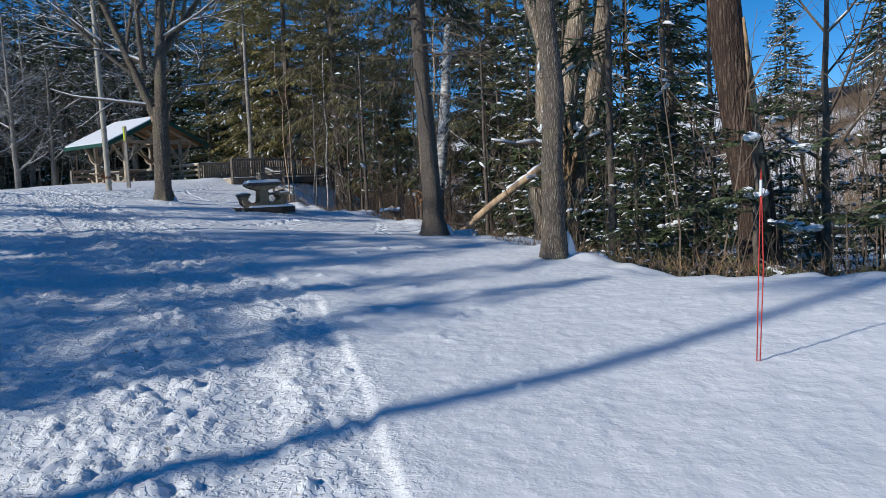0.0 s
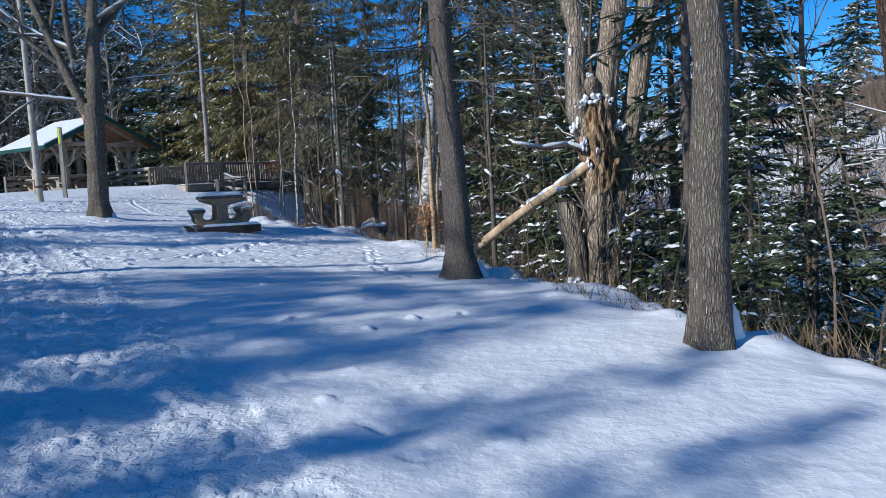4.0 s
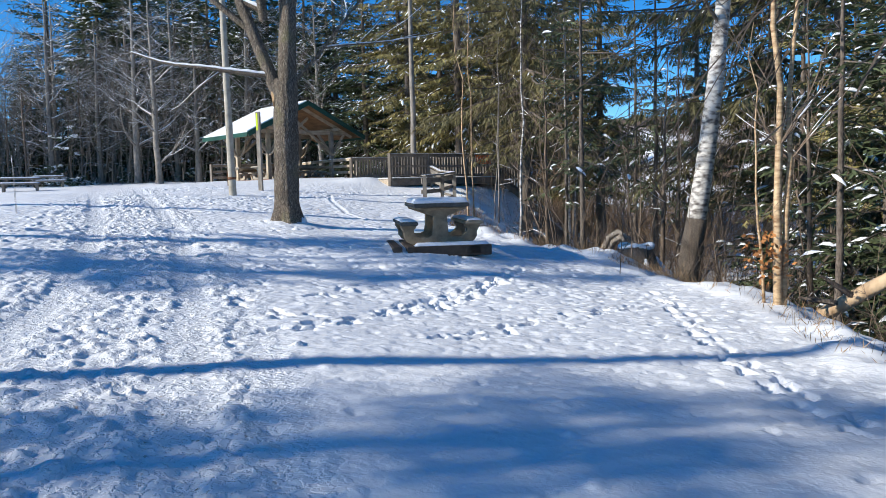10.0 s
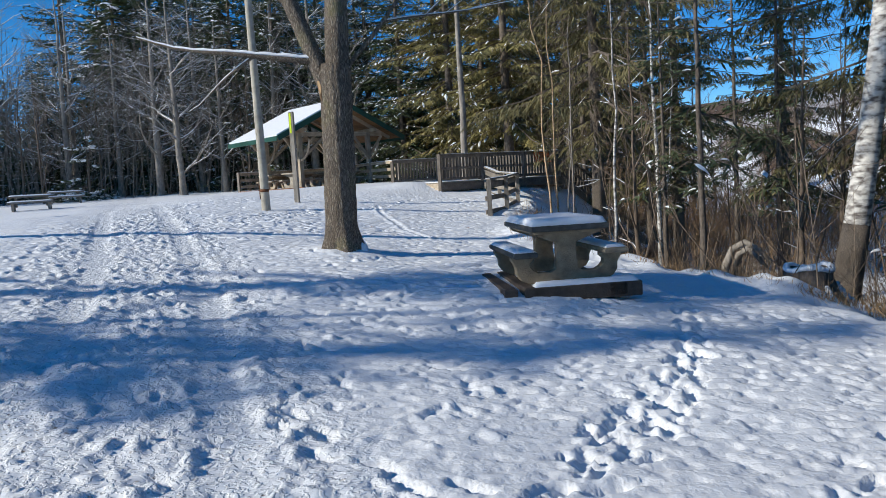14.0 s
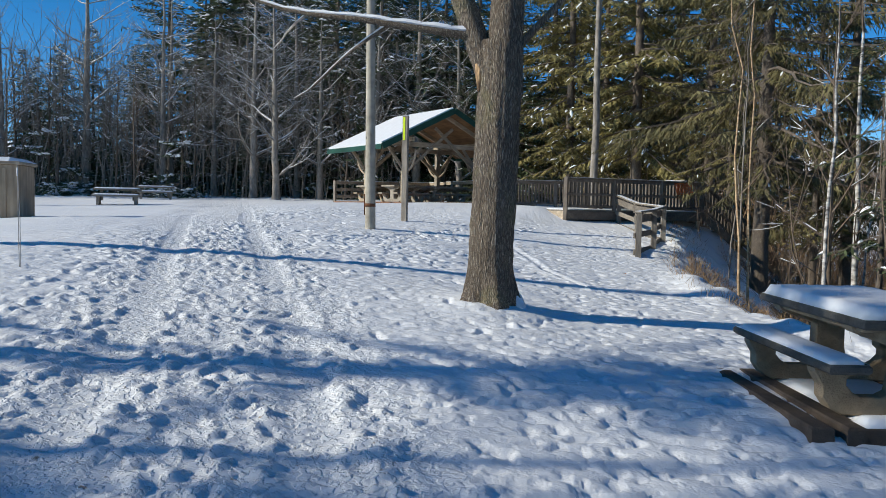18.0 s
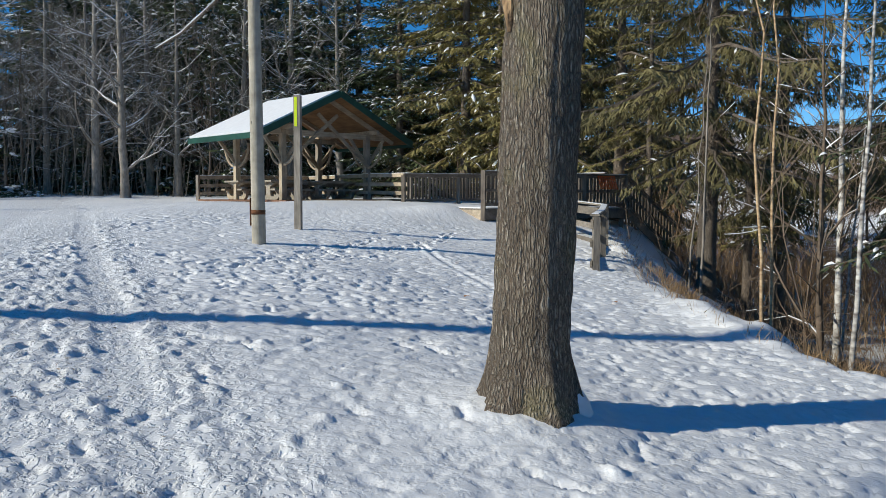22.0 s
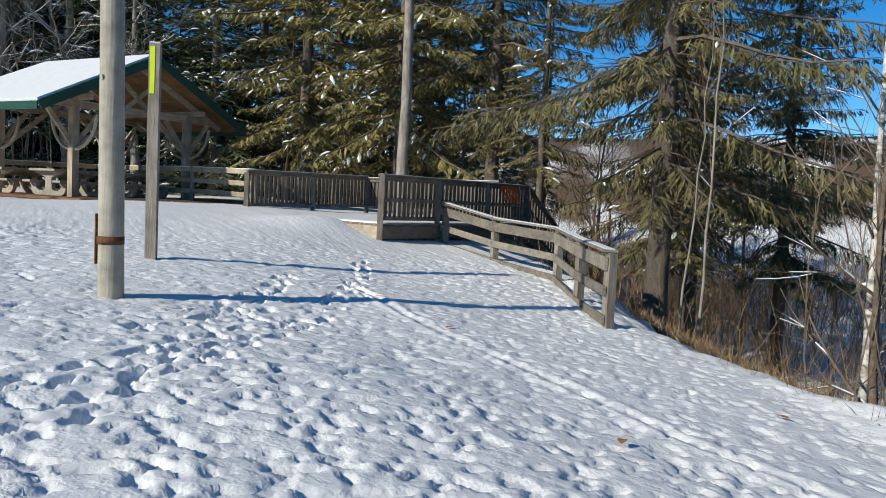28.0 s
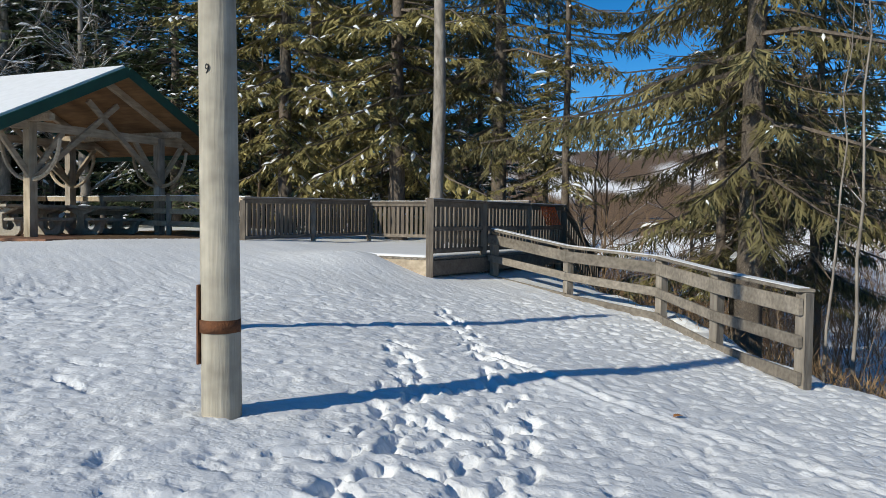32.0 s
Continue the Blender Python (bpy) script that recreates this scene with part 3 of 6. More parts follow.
def ground_material():
    m = bpy.data.materials.new("trodden_snow")
    m.use_nodes = True
    nt = m.node_tree
    n, link = nt.nodes, nt.links.new
    b = n["Principled BSDF"]
    b.inputs["Roughness"].default_value = 0.6
    b.inputs["Specular IOR Level"].default_value = 0.2
    tc = n.new("ShaderNodeTexCoord")

    def noise_at(scale, detail=5.0):
        t = n.new("ShaderNodeTexNoise")
        t.inputs["Scale"].default_value, t.inputs["Detail"].default_value = scale, detail
        link(tc.outputs["Object"], t.inputs[0])
        return t.outputs[0]

    def mixed(fac, a, c):
        x = n.new("ShaderNodeMix")
        x.data_type = "RGBA"
        for sock, v in ((x.inputs[6], a), (x.inputs[7], c)):
            if isinstance(v, tuple):
                sock.default_value = (*v, 1)
            else:
                link(v, sock)
        link(fac, x.inputs[0])
        return x.outputs[2]

    def ranged(v, lo, hi):
        r = n.new("ShaderNodeMapRange")
        r.inputs[1].default_value, r.inputs[2].default_value = lo, hi
        link(v, r.inputs[0])
        return r.outputs[0]

    snow = mixed(ranged(noise_at(1.3), 0.35, 0.7), (0.85, 0.865, 0.885), (0.90, 0.905, 0.91))
    leaf = mixed(ranged(noise_at(9), 0.35, 0.65), (0.07, 0.045, 0.03), (0.23, 0.15, 0.085))
    att = n.new("ShaderNodeAttribute")
    att.attribute_name = "litter"
    add = n.new("ShaderNodeMath")
    add.operation = "MULTIPLY_ADD"
    link(noise_at(14, 6), add.inputs[0])
    add.inputs[1].default_value = 0.9
    link(att.outputs["Fac"], add.inputs[2])
    lane = n.new("ShaderNodeAttribute")
    lane.attribute_name = "trod"
    speck = n.new("ShaderNodeMath")
    speck.operation = "MULTIPLY"
    link(ranged(noise_at(17, 5), 0.66, 0.74), speck.inputs[0])
    link(lane.outputs["Fac"], speck.inputs[1])
    dirty = mixed(speck.outputs[0], snow, (0.36, 0.30, 0.24))
    link(mixed(ranged(add.outputs[0], 0.86, 1.02), dirty, leaf), b.inputs["Base Color"])
    coarse = n.new("ShaderNodeBump")
    coarse.inputs["Strength"].default_value, coarse.inputs["Distance"].default_value = 0.12, 0.03
    link(ranged(noise_at(13, 4), 0.48, 0.62), coarse.inputs["Height"])
    tr = n.new("ShaderNodeAttribute")
    tr.attribute_name = "trod"
    mul = n.new("ShaderNodeMath")
    mul.operation = "MULTIPLY"
    link(ranged(noise_at(21, 4), 0.47, 0.57), mul.inputs[0])
    link(tr.outputs["Fac"], mul.inputs[1])
    crumbs = n.new("ShaderNodeBump")
    crumbs.inputs["Strength"].default_value, crumbs.inputs["Distance"].default_value = 0.62, 0.02
    link(mul.outputs[0], crumbs.inputs["Height"])
    link(coarse.outputs[0], crumbs.inputs["Normal"])
    tf = n.new("ShaderNodeAttribute")
    tf.attribute_name = "tuft"
    pit = n.new("ShaderNodeMath")
    pit.operation = "MULTIPLY"
    link(ranged(noise_at(12, 2), 0.66, 0.5), pit.inputs[0])
    link(tf.outputs["Fac"], pit.inputs[1])
    dimple = n.new("ShaderNodeBump")
    dimple.inputs["Strength"].default_value, dimple.inputs["Distance"].default_value = 0.17, 0.03
    link(pit.outputs[0], dimple.inputs["Height"])
    link(crumbs.outputs[0], dimple.inputs["Normal"])
    bp = n.new("ShaderNodeBump")
    bp.inputs["Strength"].default_value, bp.inputs["Distance"].default_value = 0.14, 0.012
    link(noise_at(45, 6), bp.inputs["Height"])
    link(dimple.outputs[0], bp.inputs["Normal"])
    link(bp.outputs[0], b.inputs["Normal"])
    return m


ground = make_ground()
ground.data.materials.append(ground_material())


# ---------------------------------------------------------------- trees
def stuff(name, geo, mat, parent, label="", smooth=False):
    return tagged(part(name, geo, mat, parent, label, smooth), kind="stuff")


def rnd_dir(rs):
    return Vector((rs.gauss(0, 1), rs.gauss(0, 1), rs.gauss(0, 1))).normalized()


def snow_on(snow, pts, radii, rs, chance=0.7):
    """A ridge of snow on the upper side of a lying branch."""
    for i in range(len(pts) - 1):
        a, b = pts[i], pts[i + 1]
        d = (b - a)
        if d.length < 0.02 or abs(d.normalized().z) > 0.72 or rs.random() > chance:
            continue
        r = max(radii[i] * 0.75, 0.007)
        up = Vector((0, 0, radii[i] * 0.75 + r * 0.3))
        snow.tube([a + up, (a + b) / 2 + up * 1.15, b + up * 0.9], [r, r * 1.1, r * 0.8], 4)


def grow(geo, snow, p, d, length, r, depth, rs, rise=0.1, bend=0.16, kids=3, angle=0.75, snowy=0.6, thin=None):
    """A limb with its branches."""
    n = max(3, min(9, int(length / 0.35)))
    pts, radii = [p.copy()], [r]
    for i in range(n):
        d = (d + rnd_dir(rs) * bend + Vector((0, 0, rise * 0.3))).normalized()
        p = p + d * (length / n)
        pts.append(p)
        radii.append(max(r * (1 - 0.72 * (i + 1) / n), 0.003))
    g = thin if thin is not None and r < 0.02 else geo
    g.tube(pts, radii, 7 if r > 0.06 else (4 if r > 0.02 else 3), cap=False)
    if snow is not None and r > 0.006:
        snow_on(snow, pts, radii, rs, snowy)
    if depth <= 0:
        return
    for k in range(kids + (1 if depth > 2 else 0)):
        i = min(n - 1, int(n * (0.25 + 0.72 * (k + rs.random()) / (kids + 1))))
        base, rr = pts[i], radii[i]
        dd = (pts[i + 1] - pts[i]).normalized()
        side = dd.cross(rnd_dir(rs)).normalized()
        nd = (dd * math.cos(angle) + side * math.sin(angle * rs.uniform(0.7, 1.2))).normalized()
        grow(geo, snow, base, nd, length * rs.uniform(0.45, 0.7), rr * rs.uniform(0.5, 0.72), depth - 1, rs, rise, bend * 1.15, kids, angle, snowy, thin)


def trunk_points(h, lean, rs, wob=0.03, n=10):
    return [Vector((lean[0] * t * h + rs.gauss(0, wob) * h * 0.12 * (t > 0), lean[1] * t * h + rs.gauss(0, wob) * h * 0.12 * (t > 0), -0.35 + t * (h + 0.35)))
            for t in (i / n for i in range(n + 1))]


def rooted(geo, h, r, lean, rs, top=0.25, sides=14, flare=1.55, wob=0.03, n=12):
    """A trunk that swells into its roots."""
    pts = [Vector((0, 0, -0.4)), Vector((0, 0, 0.0)), Vector((0, 0, 0.12)), Vector((lean[0] * 0.35, lean[1] * 0.35, 0.38))]
    radii = [r * flare * 1.12, r * flare, r * (1 + (flare - 1) * 0.55), r * (1 + (flare - 1) * 0.12)]
    for i in range(1, n + 1):
        t = i / n
        z = 0.38 + (h - 0.38) * t
        pts.append(Vector((lean[0] * z + rs.gauss(0, wob) * 0.6, lean[1] * z + rs.gauss(0, wob) * 0.6, z)))
        radii.append(r * lerp(1.0, top, t ** 1.1))
    geo.tube(pts, radii, sides)
    # furrow the bark a little and lobe the roots
    for i, v in enumerate(geo.v):
        k = i % sides
        ring = i // sides
        if ring < len(pts):
            c = pts[ring]
            f = 1 + 0.05 * math.sin(k * 2.4 + ring * 0.3) + (0.14 * math.sin(k * 5 * 2 * math.pi / sides * 1.0 + 1) if ring < 3 else 0)
            geo.v[i] = c + (v - c) * f
    return pts, radii


def bare_tree(name, at, h, r, label, seed, lean=(0, 0), bark=None, clear=0.35, limbs=9, depth=2, snowy=0.5, up=0.9, reach=0.36, kids=3, group="", category="tree", limb_r=0.42):
    rs = random.Random(seed)
    tr = thing(name, at, label, category, group)
    bark = bark or BARK_PALE
    geo, br, sn = Geo(), Geo(), Geo()
    pts, radii = rooted(geo, h, r, lean, rs, 0.12, 10 if r > 0.1 else 6, 1.4)
    for k in range(limbs):
        t = clear + (0.98 - clear) * (k + rs.random() * 0.8) / limbs
        i = min(len(pts) - 2, 3 + int(t * (len(pts) - 4)))
        a = k * 2.4 + rs.uniform(-0.5, 0.5)
        d = Vector((math.cos(a), math.sin(a), up * rs.uniform(0.5, 1.3))).normalized()
        grow(br, sn, pts[i], d, h * reach * (1.15 - t * 0.75), radii[i] * limb_r * 1.2, depth, rs, 0.25, 0.13, kids, 0.7, snowy)
    part("trunk", geo, bark, tr, smooth=True)
    stuff("crown", br, bark, tr)
    if sn.v:
        stuff("snow_cover", sn, SNOW, tr, "snow lying on the branches")
    return tr


def conifer(name, at, h, r, label, seed, clear=0.12, spread=0.26, mat=None, snowy=0.25, step=0.42, whorl=5, droop=0.35, sub=3, bark=None, group="", lean=(0, 0), fine=1.0, ragged=0.3, wide=1.0, pad=1.0, flare=1.45, twig=1.0, taper=0.75, hang=0.0):
    rs = random.Random(seed)
    tr = thing(name, at, label, "tree", group)
    geo, wood, leaf, sn = Geo(), Geo(), Geo(), Geo()
    pts, radii = rooted(geo, h, r, lean, rs, 0.08, 16 if r > 0.15 else 7, flare, 0.02)
    z = clear * h
    while z < h * 0.985:
        t = (z - 0.38) / (h - 0.38)
        q = max(0.0, min(0.999, t)) * (len(pts) - 4) + 3
        frac = (z / h - clear) / (1 - clear)
        reach = spread * h * (1 - frac) ** taper * (0.72 + 0.28 * min(1, frac * 6)) + 0.12
        for k in range(whorl):
            if rs.random() < ragged * 0.5:
                continue
            a = rs.uniform(0, 6.283)
            e = min(max(q + rs.uniform(-0.5, 0.5) * step / (h - 0.38) * (len(pts) - 4), 0), len(pts) - 1.001)
            c = pts[int(e)].lerp(pts[int(e) + 1], e - int(e))
            ln = reach * rs.uniform(1 - ragged, 1 + ragged * 0.4)
            out = Vector((math.cos(a), math.sin(a), 0))
            rise = 0.25 * frac + 0.10 - droop * (1 - frac)
            n = 5
            bp, p = [c.copy()], c.copy()
            for s in range(n):
                u = (s + 1) / n
                dz = rise - 0.30 * droop * u + (0.22 * u * u if u > 0.6 else 0)
                p = p + (out + Vector((rs.gauss(0, 0.17), rs.gauss(0, 0.17), dz + rs.gauss(0, 0.08)))).normalized() * (ln / n)
                bp.append(p)
            if sub:
                wood.tube(bp, [max(0.006, 0.011 * ln * (1 - 0.8 * s / n) + 0.004) for s in range(n + 1)], 3, cap=False)
            tw = int((5 + ln * 5.5) * fine)
            for s in range(tw):
                u = 0.12 + 0.88 * (s + rs.random() * 0.7) / tw
                e = u * n
                j = min(int(e), n - 1)
                b0 = bp[j].lerp(bp[j + 1], e - j)
                d0 = (bp[j + 1] - bp[j]).normalized()
                side = Vector((-d0.y, d0.x, 0)) * (1 if s % 2 else -1)
                tl = (0.14 + 0.30 * ln * (1 - 0.62 * u)) * rs.uniform(0.6, 1.1)
                tl = min(tl, 0.75) * twig
                dd = (d0 * 0.75 + side + Vector((0, 0, rs.uniform(-0.5, 0.12) - hang * rs.random()))).normalized()
                nrm = (Vector((0, 0, 1)) + rnd_dir(rs) * 0.55).normalized()
                leaf.kite(b0, dd, tl, (0.09 + 0.09 * tl) * wide, nrm)
                for x in range(sub * 2 if sub > 4 else sub):
                    f = 0.15 + 0.8 * (x + rs.random()) / (sub * 2 if sub > 4 else sub)
                    d2 = (dd * 0.8 + dd.cross(nrm) * rs.choice((-1, 1)) * 0.8 + Vector((0, 0, rs.uniform(-0.45, 0.1)))).normalized()
                    if sub > 4:
                        leaf.kite(b0 + dd * tl * f, d2, tl * rs.uniform(0.2, 0.42) + 0.05, 0.075 * wide, (nrm + rnd_dir(rs) * 0.6).normalized())
                    else:
                        leaf.kite(b0 + dd * tl * f, d2, tl * rs.uniform(0.35, 0.7) + 0.06, 0.085 * wide, (nrm + rnd_dir(rs) * 0.6).normalized())
                if rs.random() < snowy * (0.35 + 0.65 * u):
                    if pad > 1.7:
                        w = rs.uniform(0.045, 0.12)
                        for q in range(4):
                            lump(sn, b0 + dd * tl * rs.uniform(0.0, 1.0) + Vector((rs.gauss(0, 0.05), rs.gauss(0, 0.05), rs.uniform(-0.03, 0.01))), w * rs.uniform(0.6, 1.3), w * rs.uniform(0.6, 1.3), 0.4 * w + 0.01, rs, 7, 4)
                        continue
                    w = rs.uniform(0.06, 0.16) * pad
                    q0 = b0 + dd * tl * rs.uniform(0.2, 0.7) + Vector((0, 0, 0.02))
                    ex = dd * w * rs.uniform(1.0, 1.9)
                    ey = Vector((-dd.y, dd.x, 0)).normalized() * w * 0.55
                    b = len(sn.v)
                    up = Vector((0, 0, 0.02 + 0.32 * w))
                    e1, e2 = (ex - ey) * 0.62, (ex + ey) * 0.62
                    sn.v += [q0 - ex, q0 - e2, q0 - ey, q0 + e1, q0 + ex - up * 0.6, q0 + e2, q0 + ey, q0 - e1, q0 + up - ex * 0.3, q0 + up * 0.9 + ex * 0.35]
                    sn.f += [(b, b + 1, b + 8), (b + 1, b + 2, b + 8), (b + 2, b + 3, b + 9, b + 8), (b + 3, b + 4, b + 9), (b + 4, b + 5, b + 9), (b + 5, b + 6, b + 8, b + 9), (b + 6, b + 7, b + 8), (b + 7, b, b + 8)]
        z += step * rs.uniform(0.75, 1.25)
    part("trunk", geo, bark or BARK_DARK, tr, smooth=True)
    if wood.v:
        stuff("crown_wood", wood, BARK_DARK, tr)
    stuff("foliage", leaf, mat or NEEDLE, tr)
    if sn.v:
        stuff("snow_cover", sn, SNOW, tr, "clumps of snow on the boughs")
    return tr


def again(src, x, y, scale=1.0, rz=0.0, dz=-0.05):
    return copy_thing(src, on(x, y, dz, rz) @ Matrix.Scale(scale, 4))


# the large maple beside the lane
def big_maple():
    rs = random.Random(11)
    tr = thing("maple_tree", on(-5.57, 18.05, 0.05), "large bare grey maple with deeply furrowed bark standing in the snow", "tree")
    geo, sn, th = Geo(), Geo(), Geo()
    rooted(geo, 3.08, 0.258, (0.026, 0.012), rs, 0.97, 40, 1.42, 0.006, 24)
    part("trunk", geo, BARK_GREY, tr, smooth=True)
    fork = Vector((0.07, 0.033, 3.02))
    R = Vector((0.90, 0.43, 0))
    B = Vector((-0.43, 0.90, 0))
    U = Vector((0, 0, 1))
    for start, way, ln, r, depth, bend, kids, snowy in (
        (fork - U * 0.3 + R * 0.035, U + R * 0.03, 9.0, 0.215, 3, 0.022, 5, 0.4),
        (fork - U * 0.45 - R * 0.09, U - R * 0.36 + B * 0.1, 7.5, 0.155, 3, 0.03, 4, 0.5),
        (fork + U * 1.3 - R * 0.4, U - R * 0.10 - B * 0.3, 5.5, 0.10, 3, 0.06, 3, 0.5),
        (fork + U * 1.2 + R * 0.05, U + R * 0.32 + B * 0.2, 5.5, 0.09, 3, 0.06, 3, 0.5),
        (fork + U * 0.12 - R * 0.24, -R + U * 0.02 - B * 0.05, 3.2, 0.055, 1, 0.10, 2, 1.0),
        (fork - U * 0.05 + R * 0.15, R * 0.62 + U * 0.8, 3.2, 0.06, 2, 0.09, 3, 0.9),
        (fork + U * 1.5 - R * 0.4, -R * 0.9 + U * 0.4 + B * 0.3, 4.2, 0.06, 2, 0.07, 4, 0.9),
        (fork + U * 2.2 + R * 0.08, R * 0.8 + U * 0.4 - B * 0.3, 3.8, 0.06, 2, 0.07, 4, 0.8),
        (fork + U * 2.4 + R * 0.06, -R * 0.5 + U * 0.7 - B * 0.2, 3.8, 0.06, 2, 0.07, 4, 0.7)):
        br = Geo()
        grow(br, sn, start, way.normalized(), ln, r, depth, rs, 0.15, bend, kids, 0.7, snowy, th)
        part("limb", br, BARK_GREY, tr, smooth=True)
    stuff("twig_growth", th, BARK_PALE, tr)
    stuff("snow_cover", sn, SNOW, tr, "snow lying along the branches")
    sc = Geo()
    sc.tube([Vector((-0.13, -0.13, 2.50)), Vector((-0.14, -0.135, 2.7)), Vector((-0.14, -0.13, 2.92)), Vector((-0.11, -0.1, 3.1))], [0.015, 0.045, 0.055, 0.015], 8, flat=0.5)
    part("scar", sc, ROTTEN, tr, "old dark wound where a limb tore away")
    return tr


big_maple()
spruce_b = conifer("spruce_tree", on(4.79, 7.72, -0.02), 15, 0.175, "tall bare-stemmed spruce at the top of the bank", 21, 0.30, 0.2, NEEDLE, 0.05, 0.5, 5, 0.75, 6, BARK_SCALY, "", (-0.035, 0.02), 1.7, 0.45, 0.34, 1.0, 1.75, 0.55)
def dead_boughs(tree, seed, low, high, count, lean=Vector((0, 0, 0))):
    """Bare drooping twigs under a conifer's crown."""
    rs = random.Random(seed)
    g = Geo()
    for k in range(count):
        an = rs.uniform(0, 6.28)
        z = rs.uniform(low, high)
        grow(g, None, Vector((0, 0, z)) + lean * z, Vector((math.cos(an), math.sin(an), rs.uniform(-0.2, 0.15))).normalized(), rs.uniform(1.2, 2.6), 0.016, 2, rs, -0.35, 0.13, 4, 0.6)
    stuff("dead_bough", g, BARK_TWIG, tree, "bare hanging twigs")


dead_boughs(spruce_b, 121, 2.5, 5.5, 16, Vector((-0.035, 0.02, 0)))


def drift(x, y, w, h, label, seed):
    """A small drift of snow against the lee side of a trunk."""
    rs = random.Random(seed)
    g = Geo()
    n, rows = 12, 6
    for j in range(rows + 1):
        t = j / rows
        for k in range(n):
            a = 2 * math.pi * k / n
            r = w * (1 - t) ** 0.7 * (1 + rs.uniform(-0.12, 0.12))
            g.v.append(Vector((r * math.cos(a), r * math.sin(a), -0.1 + (h + 0.1) * t ** 0.8)))
    for j in range(rows):
        g.f += [(j * n + k, j * n + (k + 1) % n, (j + 1) * n + (k + 1) % n, (j + 1) * n + k) for k in range(n)]
    ob = part("snow_drift", g, SNOW, None, "", True, on(x, y, 0))
    return tagged(ob, label, "snow drift")


drift(-5.32, 18.18, 0.22, 0.30, "small snow drift against the lee side of the maple trunk", 131)
drift(5.02, 7.86, 0.17, 0.2, "small snow drift against the lee side of the spruce trunk", 132)
drift(7.05, 3.5, 0.13, 0.32, "small snow drift against the lee side of the ash trunk", 133)
bare_tree("ash_tree", on(6.88, 3.4, -0.05), 11, 0.145, "grey bare tree with ridged bark at the lawn's edge", 22, (-0.005, 0.01), BARK_GREY, 0.5, 8, 2, 0.4)


def burl_tree():
    rs = random.Random(31)
    o = Vector((7.29, 13.2, -0.05))
    tr = thing("old_maple", Matrix.Translation(o), "old many-stemmed maple with a rotten burl and patches of snow", "tree")
    R, B, U = Vector((0.985, 0.17, 0)), Vector((-0.17, 0.985, 0)), Vector((0, 0, 1))
    sn = Geo()

    def furrowed(name, line, radii, branches, mat=None, jag=0.0, deep=0.10):
        g = Geo()
        pts = []
        fine_r = []
        for (ax, az), (bx, bz), ra, rb in zip(line, line[1:], radii, radii[1:]):
            m = max(2, int((bz - az) / 0.2))
            for k in range(m):
                t = k / m
                pts.append(R * lerp(ax, bx, t) + U * lerp(az, bz, t) + B * (0.03 * math.sin(3 * az + 2 * t)))
                fine_r.append(lerp(ra, rb, t) * rs.uniform(0.95, 1.06))
        g.tube(pts, fine_r, 22)
        for i in range(len(g.v)):
            ring = i // 22
            c = pts[ring]
            g.v[i] = c + (g.v[i] - c) * (1 + deep * math.sin((i % 22) * 2.0 + ring * 0.16) + rs.uniform(-0.04, 0.04))
            if jag and ring >= len(pts) - 2:
                g.v[i] += U * rs.uniform(-jag, jag)
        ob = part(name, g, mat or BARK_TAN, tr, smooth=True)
        br = Geo()
        for _ in range(branches):
            i = rs.randint(len(pts) // 2, len(pts) - 2)
            an = rs.uniform(0, 6.28)
            grow(br, sn, pts[i], Vector((math.cos(an), math.sin(an), 0.7)).normalized(), rs.uniform(1.6, 3.4), fine_r[i] * 0.28, 2, rs, 0.2, 0.13, 3, 0.7, 0.6)
        if branches:
            stuff("twig_growth", br, BARK_DARK, tr)
        return ob

    furrowed("broken_stem", [(-0.40, -0.9), (-0.40, 0), (-0.46, 0.8), (-0.60, 1.4), (-0.72, 1.75)], [0.28, 0.235, 0.21, 0.19, 0.15], 0, None, 0.1)
    furrowed("trunk", [(-0.05, -0.9), (-0.02, 0), (0.05, 1.0), (0.1, 2.0), (0.12, 2.8), (0.12, 3.5), (0.14, 3.7)], [0.33, 0.26, 0.25, 0.28, 0.27, 0.22, 0.12], 0, None, 0.0, 0.18)
    furrowed("stem", [(0.2, -0.8), (0.25, 0.3), (0.35, 1.2), (0.62, 2.4), (0.9, 3.7), (1.1, 4.8), (1.25, 6.0), (1.6, 9), (1.75, 11)], [0.24, 0.2, 0.19, 0.2, 0.215, 0.21, 0.2, 0.1, 0.04], 7)
    furrowed("stem", [(0.16, 3.0), (0.27, 3.7), (0.42, 4.8), (0.62, 6.0), (0.8, 8.0), (1.0, 11)], [0.24, 0.24, 0.235, 0.22, 0.16, 0.06], 8)
    furrowed("stem", [(-0.08, 2.8), (-0.33, 3.4), (-0.33, 4.2), (-0.24, 5.0), (-0.42, 5.6), (-0.62, 6.2), (-0.85, 8.5), (-0.95, 10)], [0.24, 0.2, 0.19, 0.195, 0.17, 0.15, 0.08, 0.03], 6)
    knob = Geo()
    lump(knob, R * -0.06 + B * -0.16 + U * 3.85, 0.15, 0.15, 0.2, rs, 14, 9)
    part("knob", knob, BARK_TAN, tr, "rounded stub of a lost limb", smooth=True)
    # the rotten shell: upright torn ribs with dark hollows between them
    burl = Geo()
    n, rows = 64, 46
    tn = np.linspace(0, 1, rows + 1)[:, None] * np.ones((1, n))
    ang = np.ones((rows + 1, 1)) * np.linspace(0, 2 * math.pi, n, endpoint=False)[None, :]
    ribs = value_noise(6 * np.cos(ang) + 0.5 * np.sin(9 * tn) + 7, 6 * np.sin(ang) + tn * 1.3, 0.75, 61)
    pits = value_noise(7 * np.cos(ang), 7 * np.sin(ang) + tn * 7, 0.9, 62)
